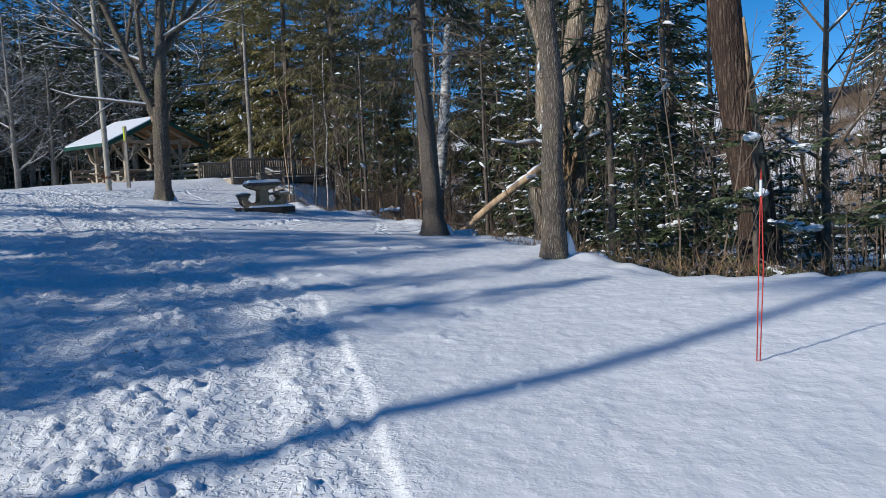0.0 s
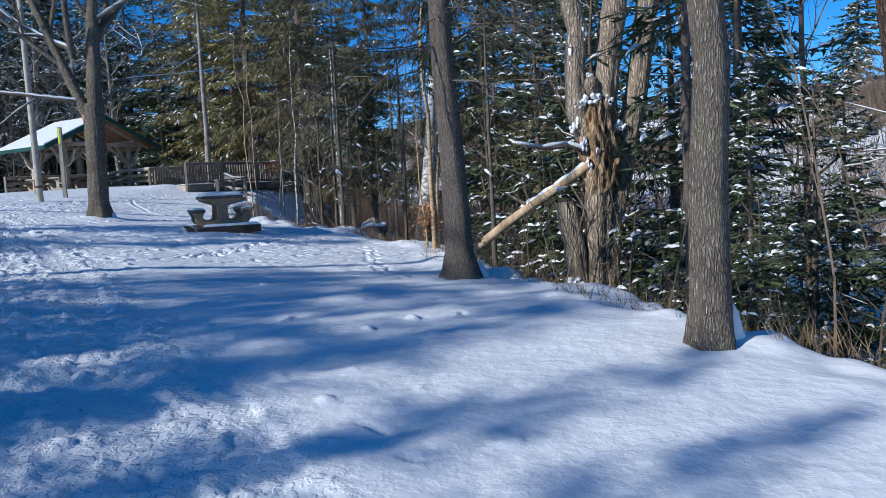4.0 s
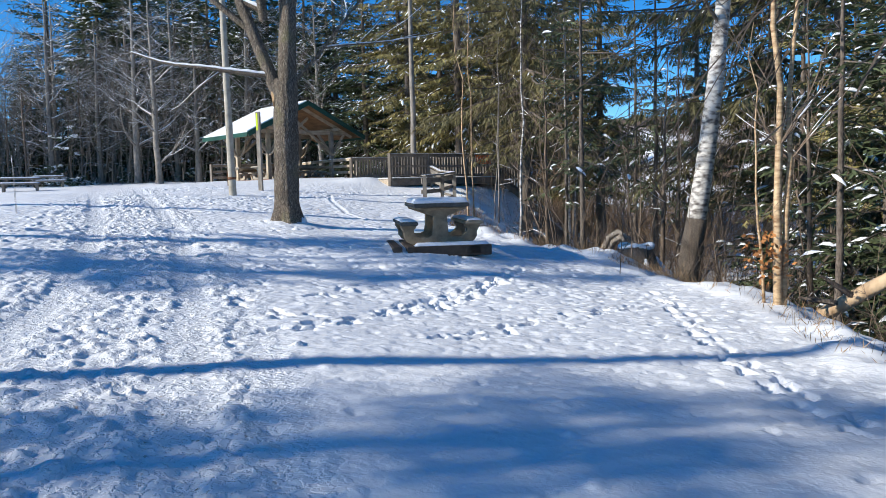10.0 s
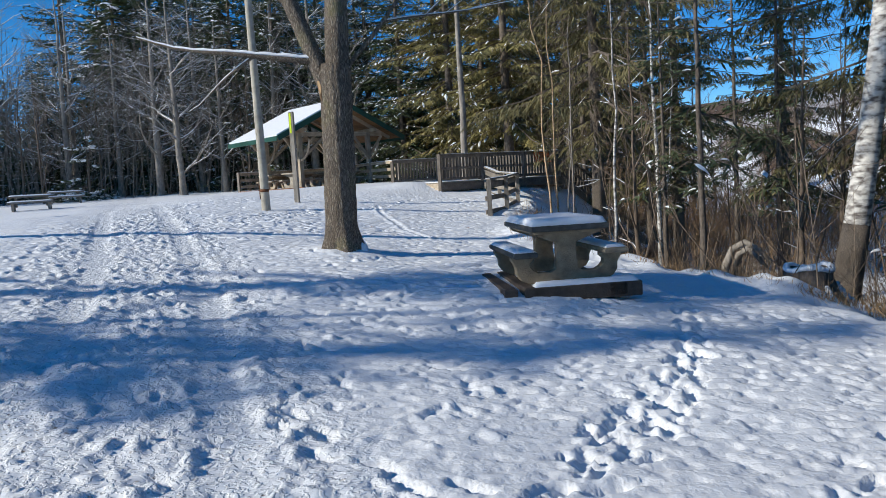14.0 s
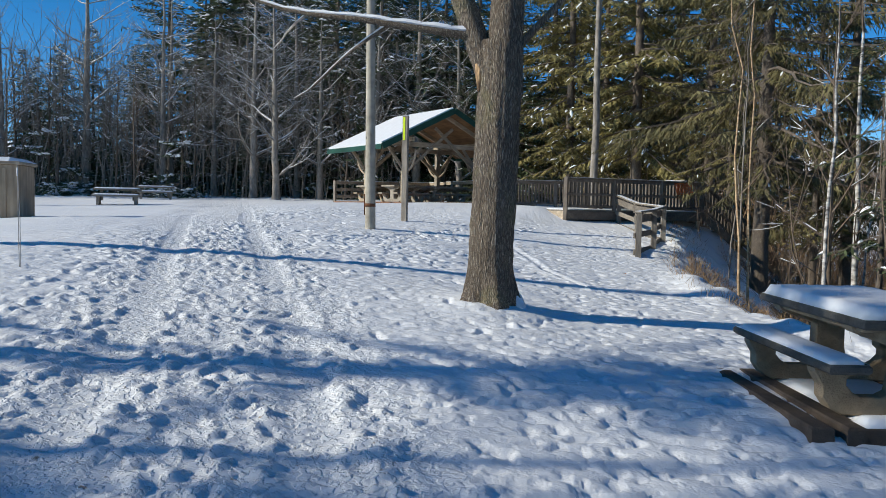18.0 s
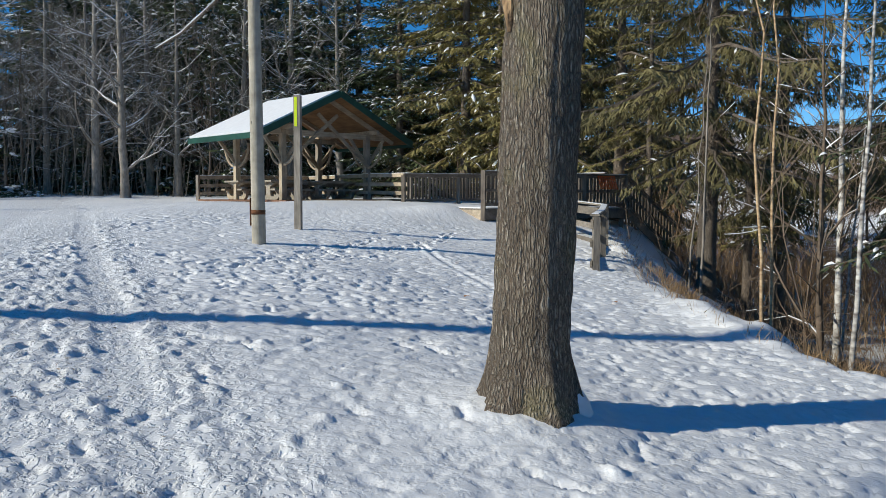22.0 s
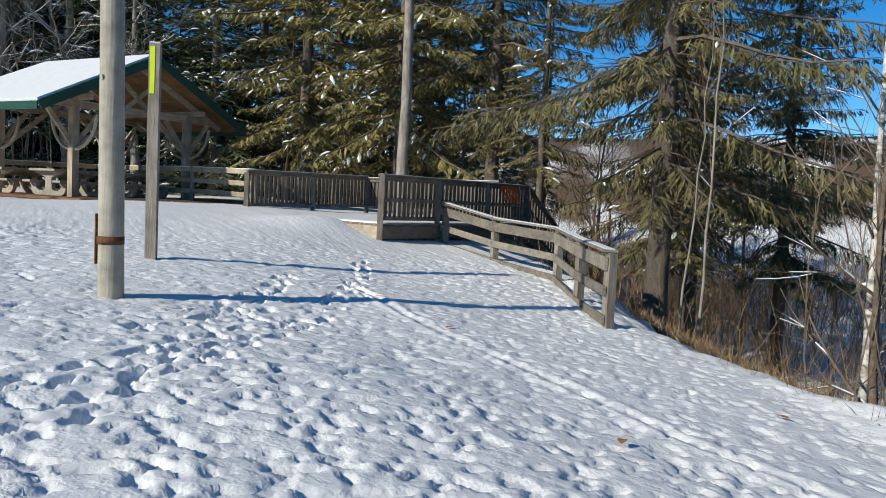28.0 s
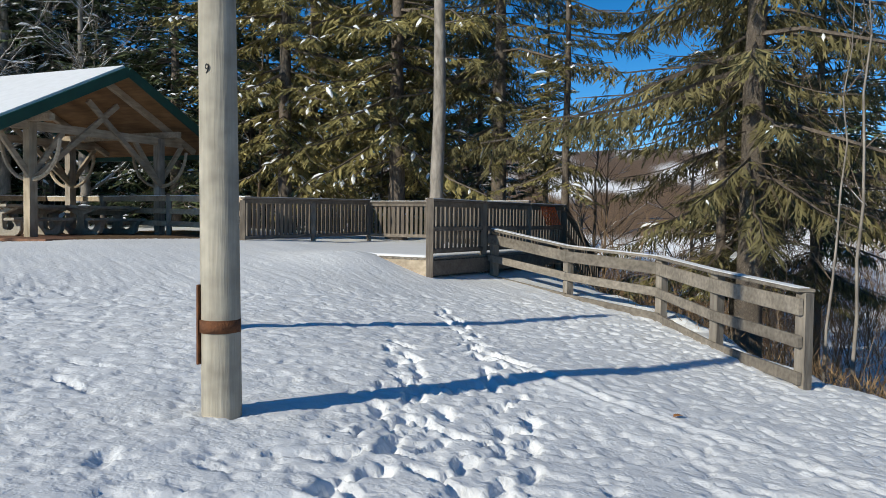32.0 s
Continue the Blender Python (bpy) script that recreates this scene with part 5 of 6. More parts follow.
# ---------------------------------------------------------------- undergrowth
def thicket(label, count, sample, seed, low, high, mat, spread=0.35):
    """Brush of thin forking stems."""
    rs = random.Random(seed)
    g = Geo()
    for _ in range(count):
        x, y = sample(rs)
        z = ground_z(x, y) - 0.05
        h = rs.uniform(low, high)
        p = Vector((x, y, z))
        d = Vector((rs.gauss(0, spread), rs.gauss(0, spread), 1)).normalized()
        r = 0.003 + 0.0033 * h
        pts = [p]
        for k in range(4):
            d = (d + rnd_dir(rs) * 0.16).normalized()
            pts.append(pts[-1] + d * h / 4)
        g.tube(pts, [r, r * 0.85, r * 0.7, r * 0.5, r * 0.2], 3, cap=False)
        for k in range(rs.randint(2, 5)):
            i = rs.randint(1, 3)
            e = (d + rnd_dir(rs) * 0.8).normalized()
            q = pts[i]
            g.tube([q, q + e * h * 0.16, q + (e + rnd_dir(rs) * 0.3) * h * 0.32], [r * 0.55, r * 0.4, r * 0.12], 3, cap=False)
    ob = part("brush", g, mat)
    return tagged(ob, label, "brush", kind="stuff")


def along_bank(lo, hi, a, b):
    """A sampler of places at lo to hi metres over the bank's edge, between two stretches of the edge."""
    line = EDGE[a:b]
    n = length_of(line)

    def sample(rs):
        x, y, an = along(line, rs.uniform(0, n))
        w = lerp(lo, hi, rs.random() ** 1.3)
        return x + math.sin(an) * w, y - math.cos(an) * w
    return sample


thicket("brown leafless brush on the bank below the lawn", 430, along_bank(1.4, 7, 7, 13), 101, 0.4, 1.5, BARK_TWIG, 0.7)
thicket("low dark brush beneath the firs", 520, along_bank(1.0, 8, 2, 7), 109, 0.3, 1.0, BARK_TWIG)
thicket("low brown brush on the slope below the fence", 460, along_bank(2.4, 9, 12, 19), 106, 0.3, 1.2, BARK_TWIG)
thicket("taller grey saplings in the thicket", 200, along_bank(2.5, 12, 3, 16), 102, 2.0, 5.5, BARK_TWIG, 0.18)
thicket("far brown brush on the slope across the pond", 2000, along_bank(48, 95, 3, 20), 103, 2.5, 6.5, BARK_TWIG, 0.2)
thicket("grey-brown brush on the far shore of the pond", 1900, along_bank(27, 56, 3, 20), 114, 1.5, 5.0, TANTWIG, 0.25)


def around(x, y, rx, ry):
    def sample(rs):
        while True:
            px, py = x + rs.gauss(0, rx), y + rs.gauss(0, ry)
            if bank(np.array([px]), np.array([py]))[0] > 0.9:
                return px, py
    return sample


thicket("brown tangled bushes on the slope below the fence", 200, around(-1.0, 34.5, 2.2, 3.2), 110, 0.8, 2.6, BARK_TWIG, 0.35)
thicket("brown bushes on the low shore of the pond", 300, around(5.5, 41.0, 3.4, 2.4), 113, 1.4, 3.6, TANTWIG, 0.3)
thicket("tan tangled bushes at the pond's edge", 200, around(3.5, 31, 3.0, 4.0), 111, 0.8, 2.2, TANTWIG, 0.35)
thicket("brown bushes on the bank beyond the table", 210, around(3.6, 24.5, 1.8, 2.6), 112, 1.0, 3.0, BARK_TWIG, 0.55)
def in_wood(rs):
    """Places along the edge of the wood beyond the lawn."""
    t = rs.random()
    return lerp(-50, -21, t) + rs.gauss(0, 1.6), lerp(36, 51.5, t) + rs.uniform(-1.5, 5)


thicket("slender bare grey trees along the forest edge", 420, in_wood, 115, 5.0, 11.0, BARK_PALE, 0.06)
thicket("tan sunlit bushes beyond the deck", 900, around(-0.5, 47, 3.5, 3.0), 107, 2.0, 4.6, TANTWIG, 0.3)
thicket("tan sunlit bushes on the far shore", 900, around(9, 56, 9, 5), 108, 2.0, 5.0, TANTWIG, 0.3)


def dry_grass():
    rs = random.Random(105)
    g = Geo()
    for a, b, lo, hi, n in ((7, 18, -0.1, 1.0, 1800), (9, 16, 0.3, 1.9, 5200), (3, 8, 0.1, 0.9, 900)):
        sm = along_bank(lo, hi, a, b)
        for _ in range(n):
            x, y = sm(rs)
            p = Vector((x, y, ground_z(x, y) - 0.01))
            d = Vector((rs.gauss(0, 0.6), rs.gauss(0, 0.6), 1)).normalized()
            g.kite(p, d, rs.uniform(0.08, 0.34), 0.009, rnd_dir(rs))
    tagged(part("dry_grass", g, GRASS), "dry brown grass tufts poking out of the snow at the lawn's edge", "grass", kind="stuff")


dry_grass()


def fallen_leaf(x, y, rz):
    g = Geo()
    rib = [(-0.055, 0.0), (-0.02, 0.035), (0.02, 0.03), (0.06, 0.0), (0.02, -0.032), (-0.025, -0.03)]
    g.v = [Vector((0, 0, 0.02))] + [Vector((a, b, 0.008 + 0.4 * abs(b))) for a, b in rib]
    g.f = [(0, 1 + k, 1 + (k + 1) % 6) for k in range(6)]
    tagged(part("fallen_leaf", g, DEADLEAF, None, "", False, on(x, y, 0.005, rz)), "curled brown leaf lying on the snow", "leaf", "fallen leaves")


for spot in ((-8.24, 26.34, 20), (-5.35, 24.24, 130), (-7.17, 22.72, 250)):
    fallen_leaf(*spot)


# ---------------------------------------------------------------- pole, post, fence, deck
def utility_pole(x, y, h, r, label, lean=(0, 0), mat=None):
    tr = thing("utility_pole", on(x, y, 0), label, "pole")
    g = Geo()
    zs = [-0.3, 0.0, 0.6, 2, 4, 6, h]
    g.tube([Vector((lean[0] * z, lean[1] * z, z)) for z in zs], [r, r, r * 0.98, r * 0.93, r * 0.86, r * 0.8, r * 0.72], 24)
    part("shaft", g, mat or POLEWOOD, tr, smooth=True)
    return tr


def lettering(text, size, mat, parent, m, name="number"):
    """Raised characters as one mesh."""
    cu = bpy.data.curves.new("letters", "FONT")
    cu.body, cu.size, cu.extrude, cu.align_x, cu.align_y = text, size, 0.002, "CENTER", "CENTER"
    tmp = bpy.data.objects.new("letters", cu)
    me = bpy.data.meshes.new_from_object(tmp)
    bpy.data.objects.remove(tmp)
    me.materials.clear()
    me.materials.append(mat)
    return part(name, me, mat, parent, m=m)


PX, PY = -11.68, 25.38
main_pole = utility_pole(PX, PY, 8.6, 0.125, "pale wooden utility pole with a rusted band near its foot", (-0.012, 0))
g = Geo()
g.tube([Vector((-0.012, 0, 0.50)), Vector((-0.012, 0, 0.58))], [0.13, 0.13], 24)
band = part("band", g, RUST, main_pole, "rusted iron band", smooth=True)
g = Geo()
g.box((0.045, 0.012, 0.5), (0, 0, 0), pose(-0.130, -0.045, 0.55, 0, 0, 65), 0.003)
part("strap", g, RUST, band, "rusted upright strap")
lettering("09", 0.085, BLACK, main_pole, pose(-0.088, -0.093, 2.12, 90, 0, -43))

mark = thing("marker_post", on(-12.25, 28.1, 0, 8), "grey squared wooden post with a fluorescent yellow strip", "post")
part("timber", Geo().box((0.14, 0.14, 3.15), (0, 0, 1.275), None, 0.012), WOOD, mark)
part("strip", Geo().box((0.06, 0.006, 0.62), (-0.02, -0.074, 2.5), None, 0.002), YELLOW, mark, "fluorescent yellow reflective strip")
part("cap_snow", Geo().box((0.13, 0.13, 0.02), (0, 0, 2.861), None, 0.008), SNOW, mark)


def pillow(w, l, h, seed, nx=8, ny=12):
    """Snow lying on a flat top, rounded off at its edges."""
    rs = random.Random(seed)
    g = Geo()
    for i in range(nx + 1):
        for j in range(ny + 1):
            u, v = i / nx, j / ny
            e = min(u, 1 - u) * w
            f = min(v, 1 - v) * l
            k = min(1, min(e, f) / 0.07)
            hh = h * math.sqrt(max(0, 1 - (1 - k) ** 2)) * (0.93 + 0.1 * rs.random() * k)
            g.v.append(Vector(((u - 0.5) * w, (v - 0.5) * l, hh)))
    for i in range(nx):
        for j in range(ny):
            a = i * (ny + 1) + j
            g.f.append((a, a + ny + 1, a + ny + 2, a + 1))
    edge = [i * (ny + 1) for i in range(nx + 1)] + [nx * (ny + 1) + j for j in range(1, ny + 1)] + [i * (ny + 1) + ny for i in range(nx - 1, -1, -1)] + [j for j in range(ny - 1, 0, -1)]
    b = len(g.v)
    g.v += [Vector((g.v[i].x * 0.98, g.v[i].y * 0.98, -0.004)) for i in edge]
    n = len(edge)
    g.f += [(edge[(k + 1) % n], edge[k], b + k, b + (k + 1) % n) for k in range(n)]
    g.f.append(tuple(b + k for k in range(n)))
    return g


def rail_fence():
    """Three rails on five posts, with a bend."""
    tr = thing("rail_fence", on(-6.05, 32.1, 0), "weathered grey three-rail wooden fence along the bank", "fence")
    o = Vector((-6.05, 32.1, ground_z(-6.05, 32.1)))
    spots = [(-8.12, 35.5, 2.12, 3.24), (-7.12, 33.68, 1.95, 2.98), (-6.05, 32.1, 1.78, 2.88), (-5.98, 30.35, 1.60, 2.78), (-5.96, 28.33, 1.60, 2.72)]
    for x, y, lo, hi in spots:
        part("post", Geo().box((0.13, 0.13, hi - lo + 0.5), (0, 0, (hi + lo - 0.5) / 2), pose(x - o.x, y - o.y, -o.z, 0, 0, 20), 0.01), WOOD, tr)
    off = Vector((-0.085, -0.02, 0))
    for (ax, ay, al, ah), (bx, by, bl, bh) in zip(spots, spots[1:]):
        a, b = Vector((ax, ay, 0)) - o + off, Vector((bx, by, 0)) - o + off
        d = (b - a).normalized() * 0.05
        for f, w in ((0.86, 0.19), (0.52, 0.14), (0.16, 0.14)):
            za, zb = lerp(al, ah, f), lerp(bl, bh, f)
            part("rail", Geo().beam(a - d + Vector((0, 0, za)), b + d + Vector((0, 0, zb)), 0.045, w), WOODX, tr)
        cap = part("cap_board", Geo().beam(a - d + Vector((0.06, 0, ah + 0.02)), b + d + Vector((0.06, 0, bh + 0.02)), 0.20, 0.04), WOODX, tr)
        part("snow", Geo().beam(a + Vector((0.06, 0, ah + 0.045)), b + Vector((0.06, 0, bh + 0.045)), 0.14, 0.012, 0.004), SNOW, cap)


rail_fence()

U2 = Vector((0.63, 0.777, 0))       # along the deck's near railing
V2 = Vector((-0.777, 0.63, 0))      # across the deck
DA = Vector((-9.53, 34.07, 0))      # near corner post
DZ = 2.76                           # deck floor


def deck():
    o = DA + Vector((0, 0, DZ))
    tr = thing("timber_deck", Matrix.Translation(o), "weathered grey timber deck with slatted railings and trodden snow", "deck")
    W, L = 6.0, 5.9
    rot = Matrix(((U2.x, V2.x, 0, 0), (U2.y, V2.y, 0, 0), (0, 0, 1, 0), (0, 0, 0, 1)))
    # boards, along the near railing
    plank = Geo().box((L, 0.135, 0.04), (L / 2, 0, -0.02), None, 0.004).mesh("board")
    plank.materials.append(WOODX)
    for i in range(43):
        part("board", plank, None, tr, m=rot @ Matrix.Translation((0, 0.07 + i * 0.1405, 0)))
    part("snow", pillow(L - 0.1, W - 0.14, 0.04, 31, 30, 30), SNOW, tr, "thin trodden snow on the boards", True, rot @ Matrix.Translation((L / 2 + 0.02, W / 2, 0.003)))
    # skirts and joists
    for a, b in (((0, -0.02), (L, -0.02)), ((-0.02, 0), (-0.02, W)), ((0, W + 0.02), (L, W + 0.02)), ((L + 0.02, 0), (L + 0.02, W))):
        pa, pb = U2 * a[0] + V2 * a[1], U2 * b[0] + V2 * b[1]
        # sun-facing skirt in lighter tan: sunlight put into its colour
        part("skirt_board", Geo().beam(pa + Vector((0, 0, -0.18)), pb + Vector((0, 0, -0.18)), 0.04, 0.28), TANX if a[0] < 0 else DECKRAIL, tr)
    for u in (0.1, 2.0, 4.0, 5.8):
        for v in (0.15, 3.0, 5.85):
            p = U2 * u + V2 * v
            zb = ground_z(o.x + p.x, o.y + p.y) - o.z - 0.3
            part("footing_post", Geo().box((0.14, 0.14, -0.04 - zb), (p.x, p.y, (zb - 0.04) / 2), None, 0.01), WOOD, tr)

    picket = Geo().box((0.085, 0.03, 0.9), (0, 0, 0.55), None, 0.004).mesh("picket")
    picket.materials.append(DECKWOOD)

    def railing(p, q, name, mid=True, slope=0.0, drop=0.0):
        d = (q - p)
        n = d.length
        x = d.normalized()
        rz = math.degrees(math.atan2(x.y, x.x))
        panel = part(name, Geo().beam(p + Vector((0, 0, 1.04 - drop)), q + Vector((0, 0, 1.04 - slope - drop)), 0.14, 0.04), DECKRAIL, tr, "slatted timber railing")
        part("rail_snow", Geo().beam(p + Vector((0, 0, 1.066 - drop)), q + Vector((0, 0, 1.066 - slope - drop)), 0.11, 0.014, 0.005), SNOW, panel)
        for f in ((0.97, 0.10), (0.52, 0.09), (0.12, 0.09)) if mid else ((0.97, 0.10), (0.12, 0.09)):
            part("rail", Geo().beam(p + Vector((0, 0, f[0] - drop)), q + Vector((0, 0, f[0] - slope - drop)), 0.04, f[1]), DECKRAIL, panel)
        k = max(2, int(n / 0.15))
        for i in range(k):
            t = (i + 0.5) / k
            c = p + d * t
            part("picket", picket, None, panel, m=pose(c.x, c.y, -slope * t - drop + (0.004 if i % 3 else -0.006), 0, 0, rz) @ Matrix.Translation((0, 0.035, 0)))
        return panel

    A0, A1 = V2 * 0.06, U2 * L + V2 * 0.06
    F0 = V2 * (W - 0.06) + U2 * 1.1
    B0 = V2 * (W - 0.06) + U2 * (L - 0.1)
    near = railing(A0, A1, "near_railing")
    railing(F0, B0, "back_railing", False, -0.06, -0.08)
    railing(B0, A1 + V2 * 0.9, "side_railing", False, 0.0, -0.1)
    for p in (A0 - V2 * 0.04, A0 + U2 * 2.0, A0 + U2 * 4.0, A1, F0, F0 + U2 * 2.4, B0, B0 - V2 * 2.5):
        part("corner_post", Geo().box((0.12, 0.12, 1.42), (p.x, p.y, 0.36), None, 0.01), DECKWOOD, tr)
    # the stair that goes down to the pond
    for i in range(9):
        s = A1 + U2 * (0.28 * (i + 0.5)) + V2 * 0.5
        part("stair_tread", Geo().beam(s - V2 * 0.5 + Vector((0, 0, -0.18 * (i + 1))), s + V2 * 0.5 + Vector((0, 0, -0.18 * (i + 1))), 0.27, 0.04), WOOD, tr)
    for v in (0.0, 1.0):
        a = A1 + V2 * v
        railing(a, a + U2 * 2.5, "stair_railing", True, 1.6)
    for v in (0.02, 0.98):
        a = A1 + V2 * v
        part("stringer", Geo().beam(a + Vector((0, 0, -0.1)), a + U2 * 2.5 + Vector((0, 0, -1.75)), 0.05, 0.26), WOODX, tr)
    # orange mesh tied to the railing, sagging outwards at its foot
    c = A0 + U2 * 4.55 - V2 * 0.035
    sag = V2 * -0.16
    net = Geo()
    for i in range(9):
        net.beam(c + sag + U2 * (0.09 * i) + Vector((0, 0, 0.60)), c + U2 * (0.09 * i) + Vector((0, 0, 1.0)), 0.05, 0.006, 0)
    for k in range(5):
        h = c + sag * (1 - k / 4.0) + Vector((0, 0, 0.60 + 0.1 * k))
        net.beam(h, h + U2 * 0.74, 0.03, 0.012, 0)
    tagged(part("warning_net", net, ORANGE, None, m=Matrix.Translation(o)), "bright orange plastic netting tied to the deck railing", "netting")


deck()


# ---------------------------------------------------------------- picnic tables
def picnic_table(m, label, snowy, mat, dark):
    tr = thing("picnic_table", m, label, "picnic table", "concrete picnic tables")
    # end frames: a foot rail, two bench arms and a column that flares under the top
    half = [(0.0, 0.0), (0.50, 0.0), (0.60, 0.05), (0.655, 0.13), (0.66, 0.22), (0.70, 0.29), (0.715, 0.315), (0.715, 0.345), (0.435, 0.345), (0.435, 0.305), (0.475, 0.27), (0.475, 0.22), (0.43, 0.17), (0.37, 0.135),
            (0.215, 0.135), (0.15, 0.17), (0.13, 0.30), (0.125, 0.50), (0.44, 0.615), (0.46, 0.66)]
    outline = half + [(-x, z) for x, z in reversed(half[1:])]
    end = Geo()
    n = len(outline)
    # edges worn round: the faces are a little smaller than the middle of the casting
    for y, k in ((-0.065, 0.012), (-0.055, 0.0), (0.055, 0.0), (0.065, 0.012)):
        for i, (x, z) in enumerate(outline):
            (px, pz), (qx, qz) = outline[i - 1], outline[(i + 1) % n]
            t = Vector((qx - px, qz - pz)).normalized()
            end.v.append(Vector((x - t.y * k, y, z + t.x * k)))
    for j in range(3):
        end.f += [(j * n + i, (j + 1) * n + i, (j + 1) * n + (i + 1) % n, j * n + (i + 1) % n) for i in range(n)]
    end.f += [tuple(range(n)), tuple(reversed(range(3 * n, 4 * n)))]
    frame_mesh = end.mesh("end_frame")
    frame_mesh.materials.append(mat)
    for y in (-0.60, 0.60):
        part("end_frame", frame_mesh, None, tr, m=pose(0, y, 0))
    part("column_web", Geo().box((0.10, 1.07, 0.14), (0, 0, 0.575), None, 0.012), mat, tr)
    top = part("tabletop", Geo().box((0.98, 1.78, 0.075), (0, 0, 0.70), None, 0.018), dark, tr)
    part("top_skirt", Geo().box((0.86, 1.5, 0.035), (0, 0, 0.642), None, 0.01), mat, top)
    for x in (-0.575, 0.575):
        # left bench painted darker for its shaded side; the tabletop shares that concrete
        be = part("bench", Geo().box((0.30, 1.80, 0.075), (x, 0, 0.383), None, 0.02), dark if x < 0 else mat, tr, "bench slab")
        if snowy:
            part("bench_snow", pillow(0.28, 1.78, 0.035, 7 + x, 6, 24), SNOW, be, "snow on the bench", True, pose(x, 0, 0.420))
    if snowy:
        part("top_snow", pillow(0.97, 1.77, 0.085, 3, 18, 28), SNOW, top, "thick snow on the table", True, pose(0, 0, 0.737))
    return tr


TX, TY, TROT = -1.70, 16.70, 26
TZ = 1.325
pad = thing("table_pad", pose(TX, TY, TZ - 0.02, 0, 0, TROT), "dark wet timber pad under the picnic table, half covered by snow", "pad")
for x, w in ((-0.80, 0.16), (-0.55, 0.16), (0.55, 0.22)):
    part("sleeper", Geo().box((w, 2.0, 0.17), (x, 0, -0.067), None, 0.015), TIMBER_D, pad)
part("sleeper", Geo().box((1.36, 0.2, 0.19), (0.17, -0.90, -0.075), None, 0.015), TIMBER_D, pad)
part("sleeper_snow", pillow(1.33, 0.2, 0.055, 5, 24, 6), SNOW, pad, "snow on the front sleeper", True, pose(0.16, -0.89, 0.02))
part("pad_snow", pillow(0.9, 1.7, 0.03, 6), SNOW, pad, "snow between the sleepers", True, pose(0, 0, 0.0))
picnic_table(pose(TX, TY, TZ, 0, 0, TROT), "stained concrete picnic table with thick snow on its top and benches", True, CONCRETE, CONCRETE_D)


# ---------------------------------------------------------------- pavilion
PA = math.radians(60)
GX, GY = Vector((math.cos(PA), math.sin(PA), 0)), Vector((-math.sin(PA), math.cos(PA), 0))
PC = Vector((-17.1, 40.3, 0))
PZ = 2.93


def pavilion():
    o = PC + Vector((0, 0, PZ))
    rot = Matrix(((GX.x, GY.x, 0, 0), (GX.y, GY.y, 0, 0), (0, 0, 1, 0), (0, 0, 0, 1)))
    tr = thing("pavilion", Matrix.Translation(o) @ rot, "open timber picnic pavilion with a snow-covered green metal roof", "pavilion")
    SPAN, EAVE, PEAK, F, BK = 3.55, 2.27, 3.98, -0.9, 4.1
    posts = [(x, y) for y in (0, 3.3) for x in (-1.95, 1.95)]
    for x, y in posts:
        # posts on the sun's side are coloured as sunlit, the others plain grey
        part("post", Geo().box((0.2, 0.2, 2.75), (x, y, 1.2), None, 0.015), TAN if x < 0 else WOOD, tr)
        # straight braces across and curved braces along
        for s in (-1, 1):
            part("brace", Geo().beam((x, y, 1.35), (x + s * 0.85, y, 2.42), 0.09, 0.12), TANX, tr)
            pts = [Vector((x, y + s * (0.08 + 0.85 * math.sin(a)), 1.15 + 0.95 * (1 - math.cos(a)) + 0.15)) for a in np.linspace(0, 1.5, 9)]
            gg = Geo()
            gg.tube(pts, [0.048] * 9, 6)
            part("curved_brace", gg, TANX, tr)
    for y in (0, 3.3):
        part("tie_beam", Geo().beam((-2.75, y, 2.5), (2.75, y, 2.5), 0.14, 0.2), TANX, tr)
        for s in (-1, 1):
            part("scissor_brace", Geo().beam((s * 1.95, y - 0.09, 1.3), (-s * 0.45, y - 0.09, 3.25), 0.09, 0.13), TANX, tr)
            part("rafter", Geo().beam((s * 3.3, y, EAVE + 0.06), (0, y, PEAK - 0.1), 0.12, 0.16), TANX, tr)
    for s in (-1, 1):
        part("plate_beam", Geo().beam((s * 1.95, F + 0.2, 2.66), (s * 1.95, BK - 0.2, 2.66), 0.14, 0.16), TANX, tr)
        # roof slope: boards below, metal above, snow on top
        n = Vector((s * (PEAK - EAVE), 0, SPAN)).normalized()
        lo0, lo1 = Vector((s * SPAN, F, EAVE)), Vector((s * SPAN, BK, EAVE))
        hi0, hi1 = Vector((0, F, PEAK)), Vector((0, BK, PEAK))

        def slab(name, base, thick, mat, lab="", inset=0.0, par=None):
            gg = Geo()
            e = Vector((s * inset, 0, -inset * (PEAK - EAVE) / SPAN))
            q = [lo0 - e + Vector((0, inset, 0)), lo1 - e - Vector((0, inset, 0)), hi1 - Vector((0, inset, 0)), hi0 + Vector((0, inset, 0))]
            gg.v = [p + n * base for p in q] + [p + n * (base + thick) for p in q]
            gg.f = [(0, 1, 2, 3), (7, 6, 5, 4), (0, 4, 5, 1), (1, 5, 6, 2), (2, 6, 7, 3), (3, 7, 4, 0)]
            return part(name, gg, mat, par or tr, lab)
        slab("roof_lining", 0.0, 0.035, SOFFIT, "brown boards under the roof")
        slab("roof_sheet", 0.037, 0.03, GREEN, "dark green metal roofing")
        if s < 0:
            slab("roof_snow", 0.069, 0.075, SNOW, "smooth snow on the roof", 0.05)
        else:
            slab("roof_snow", 0.069, 0.03, SNOW, "thin snow on the roof", 0.10)
        for y in (F, BK):
            part("barge_board", Geo().beam((s * SPAN, y - 0.03, EAVE - 0.02), (0, y - 0.03, PEAK - 0.02), 0.05, 0.24), GREEN, tr, "dark green barge board")
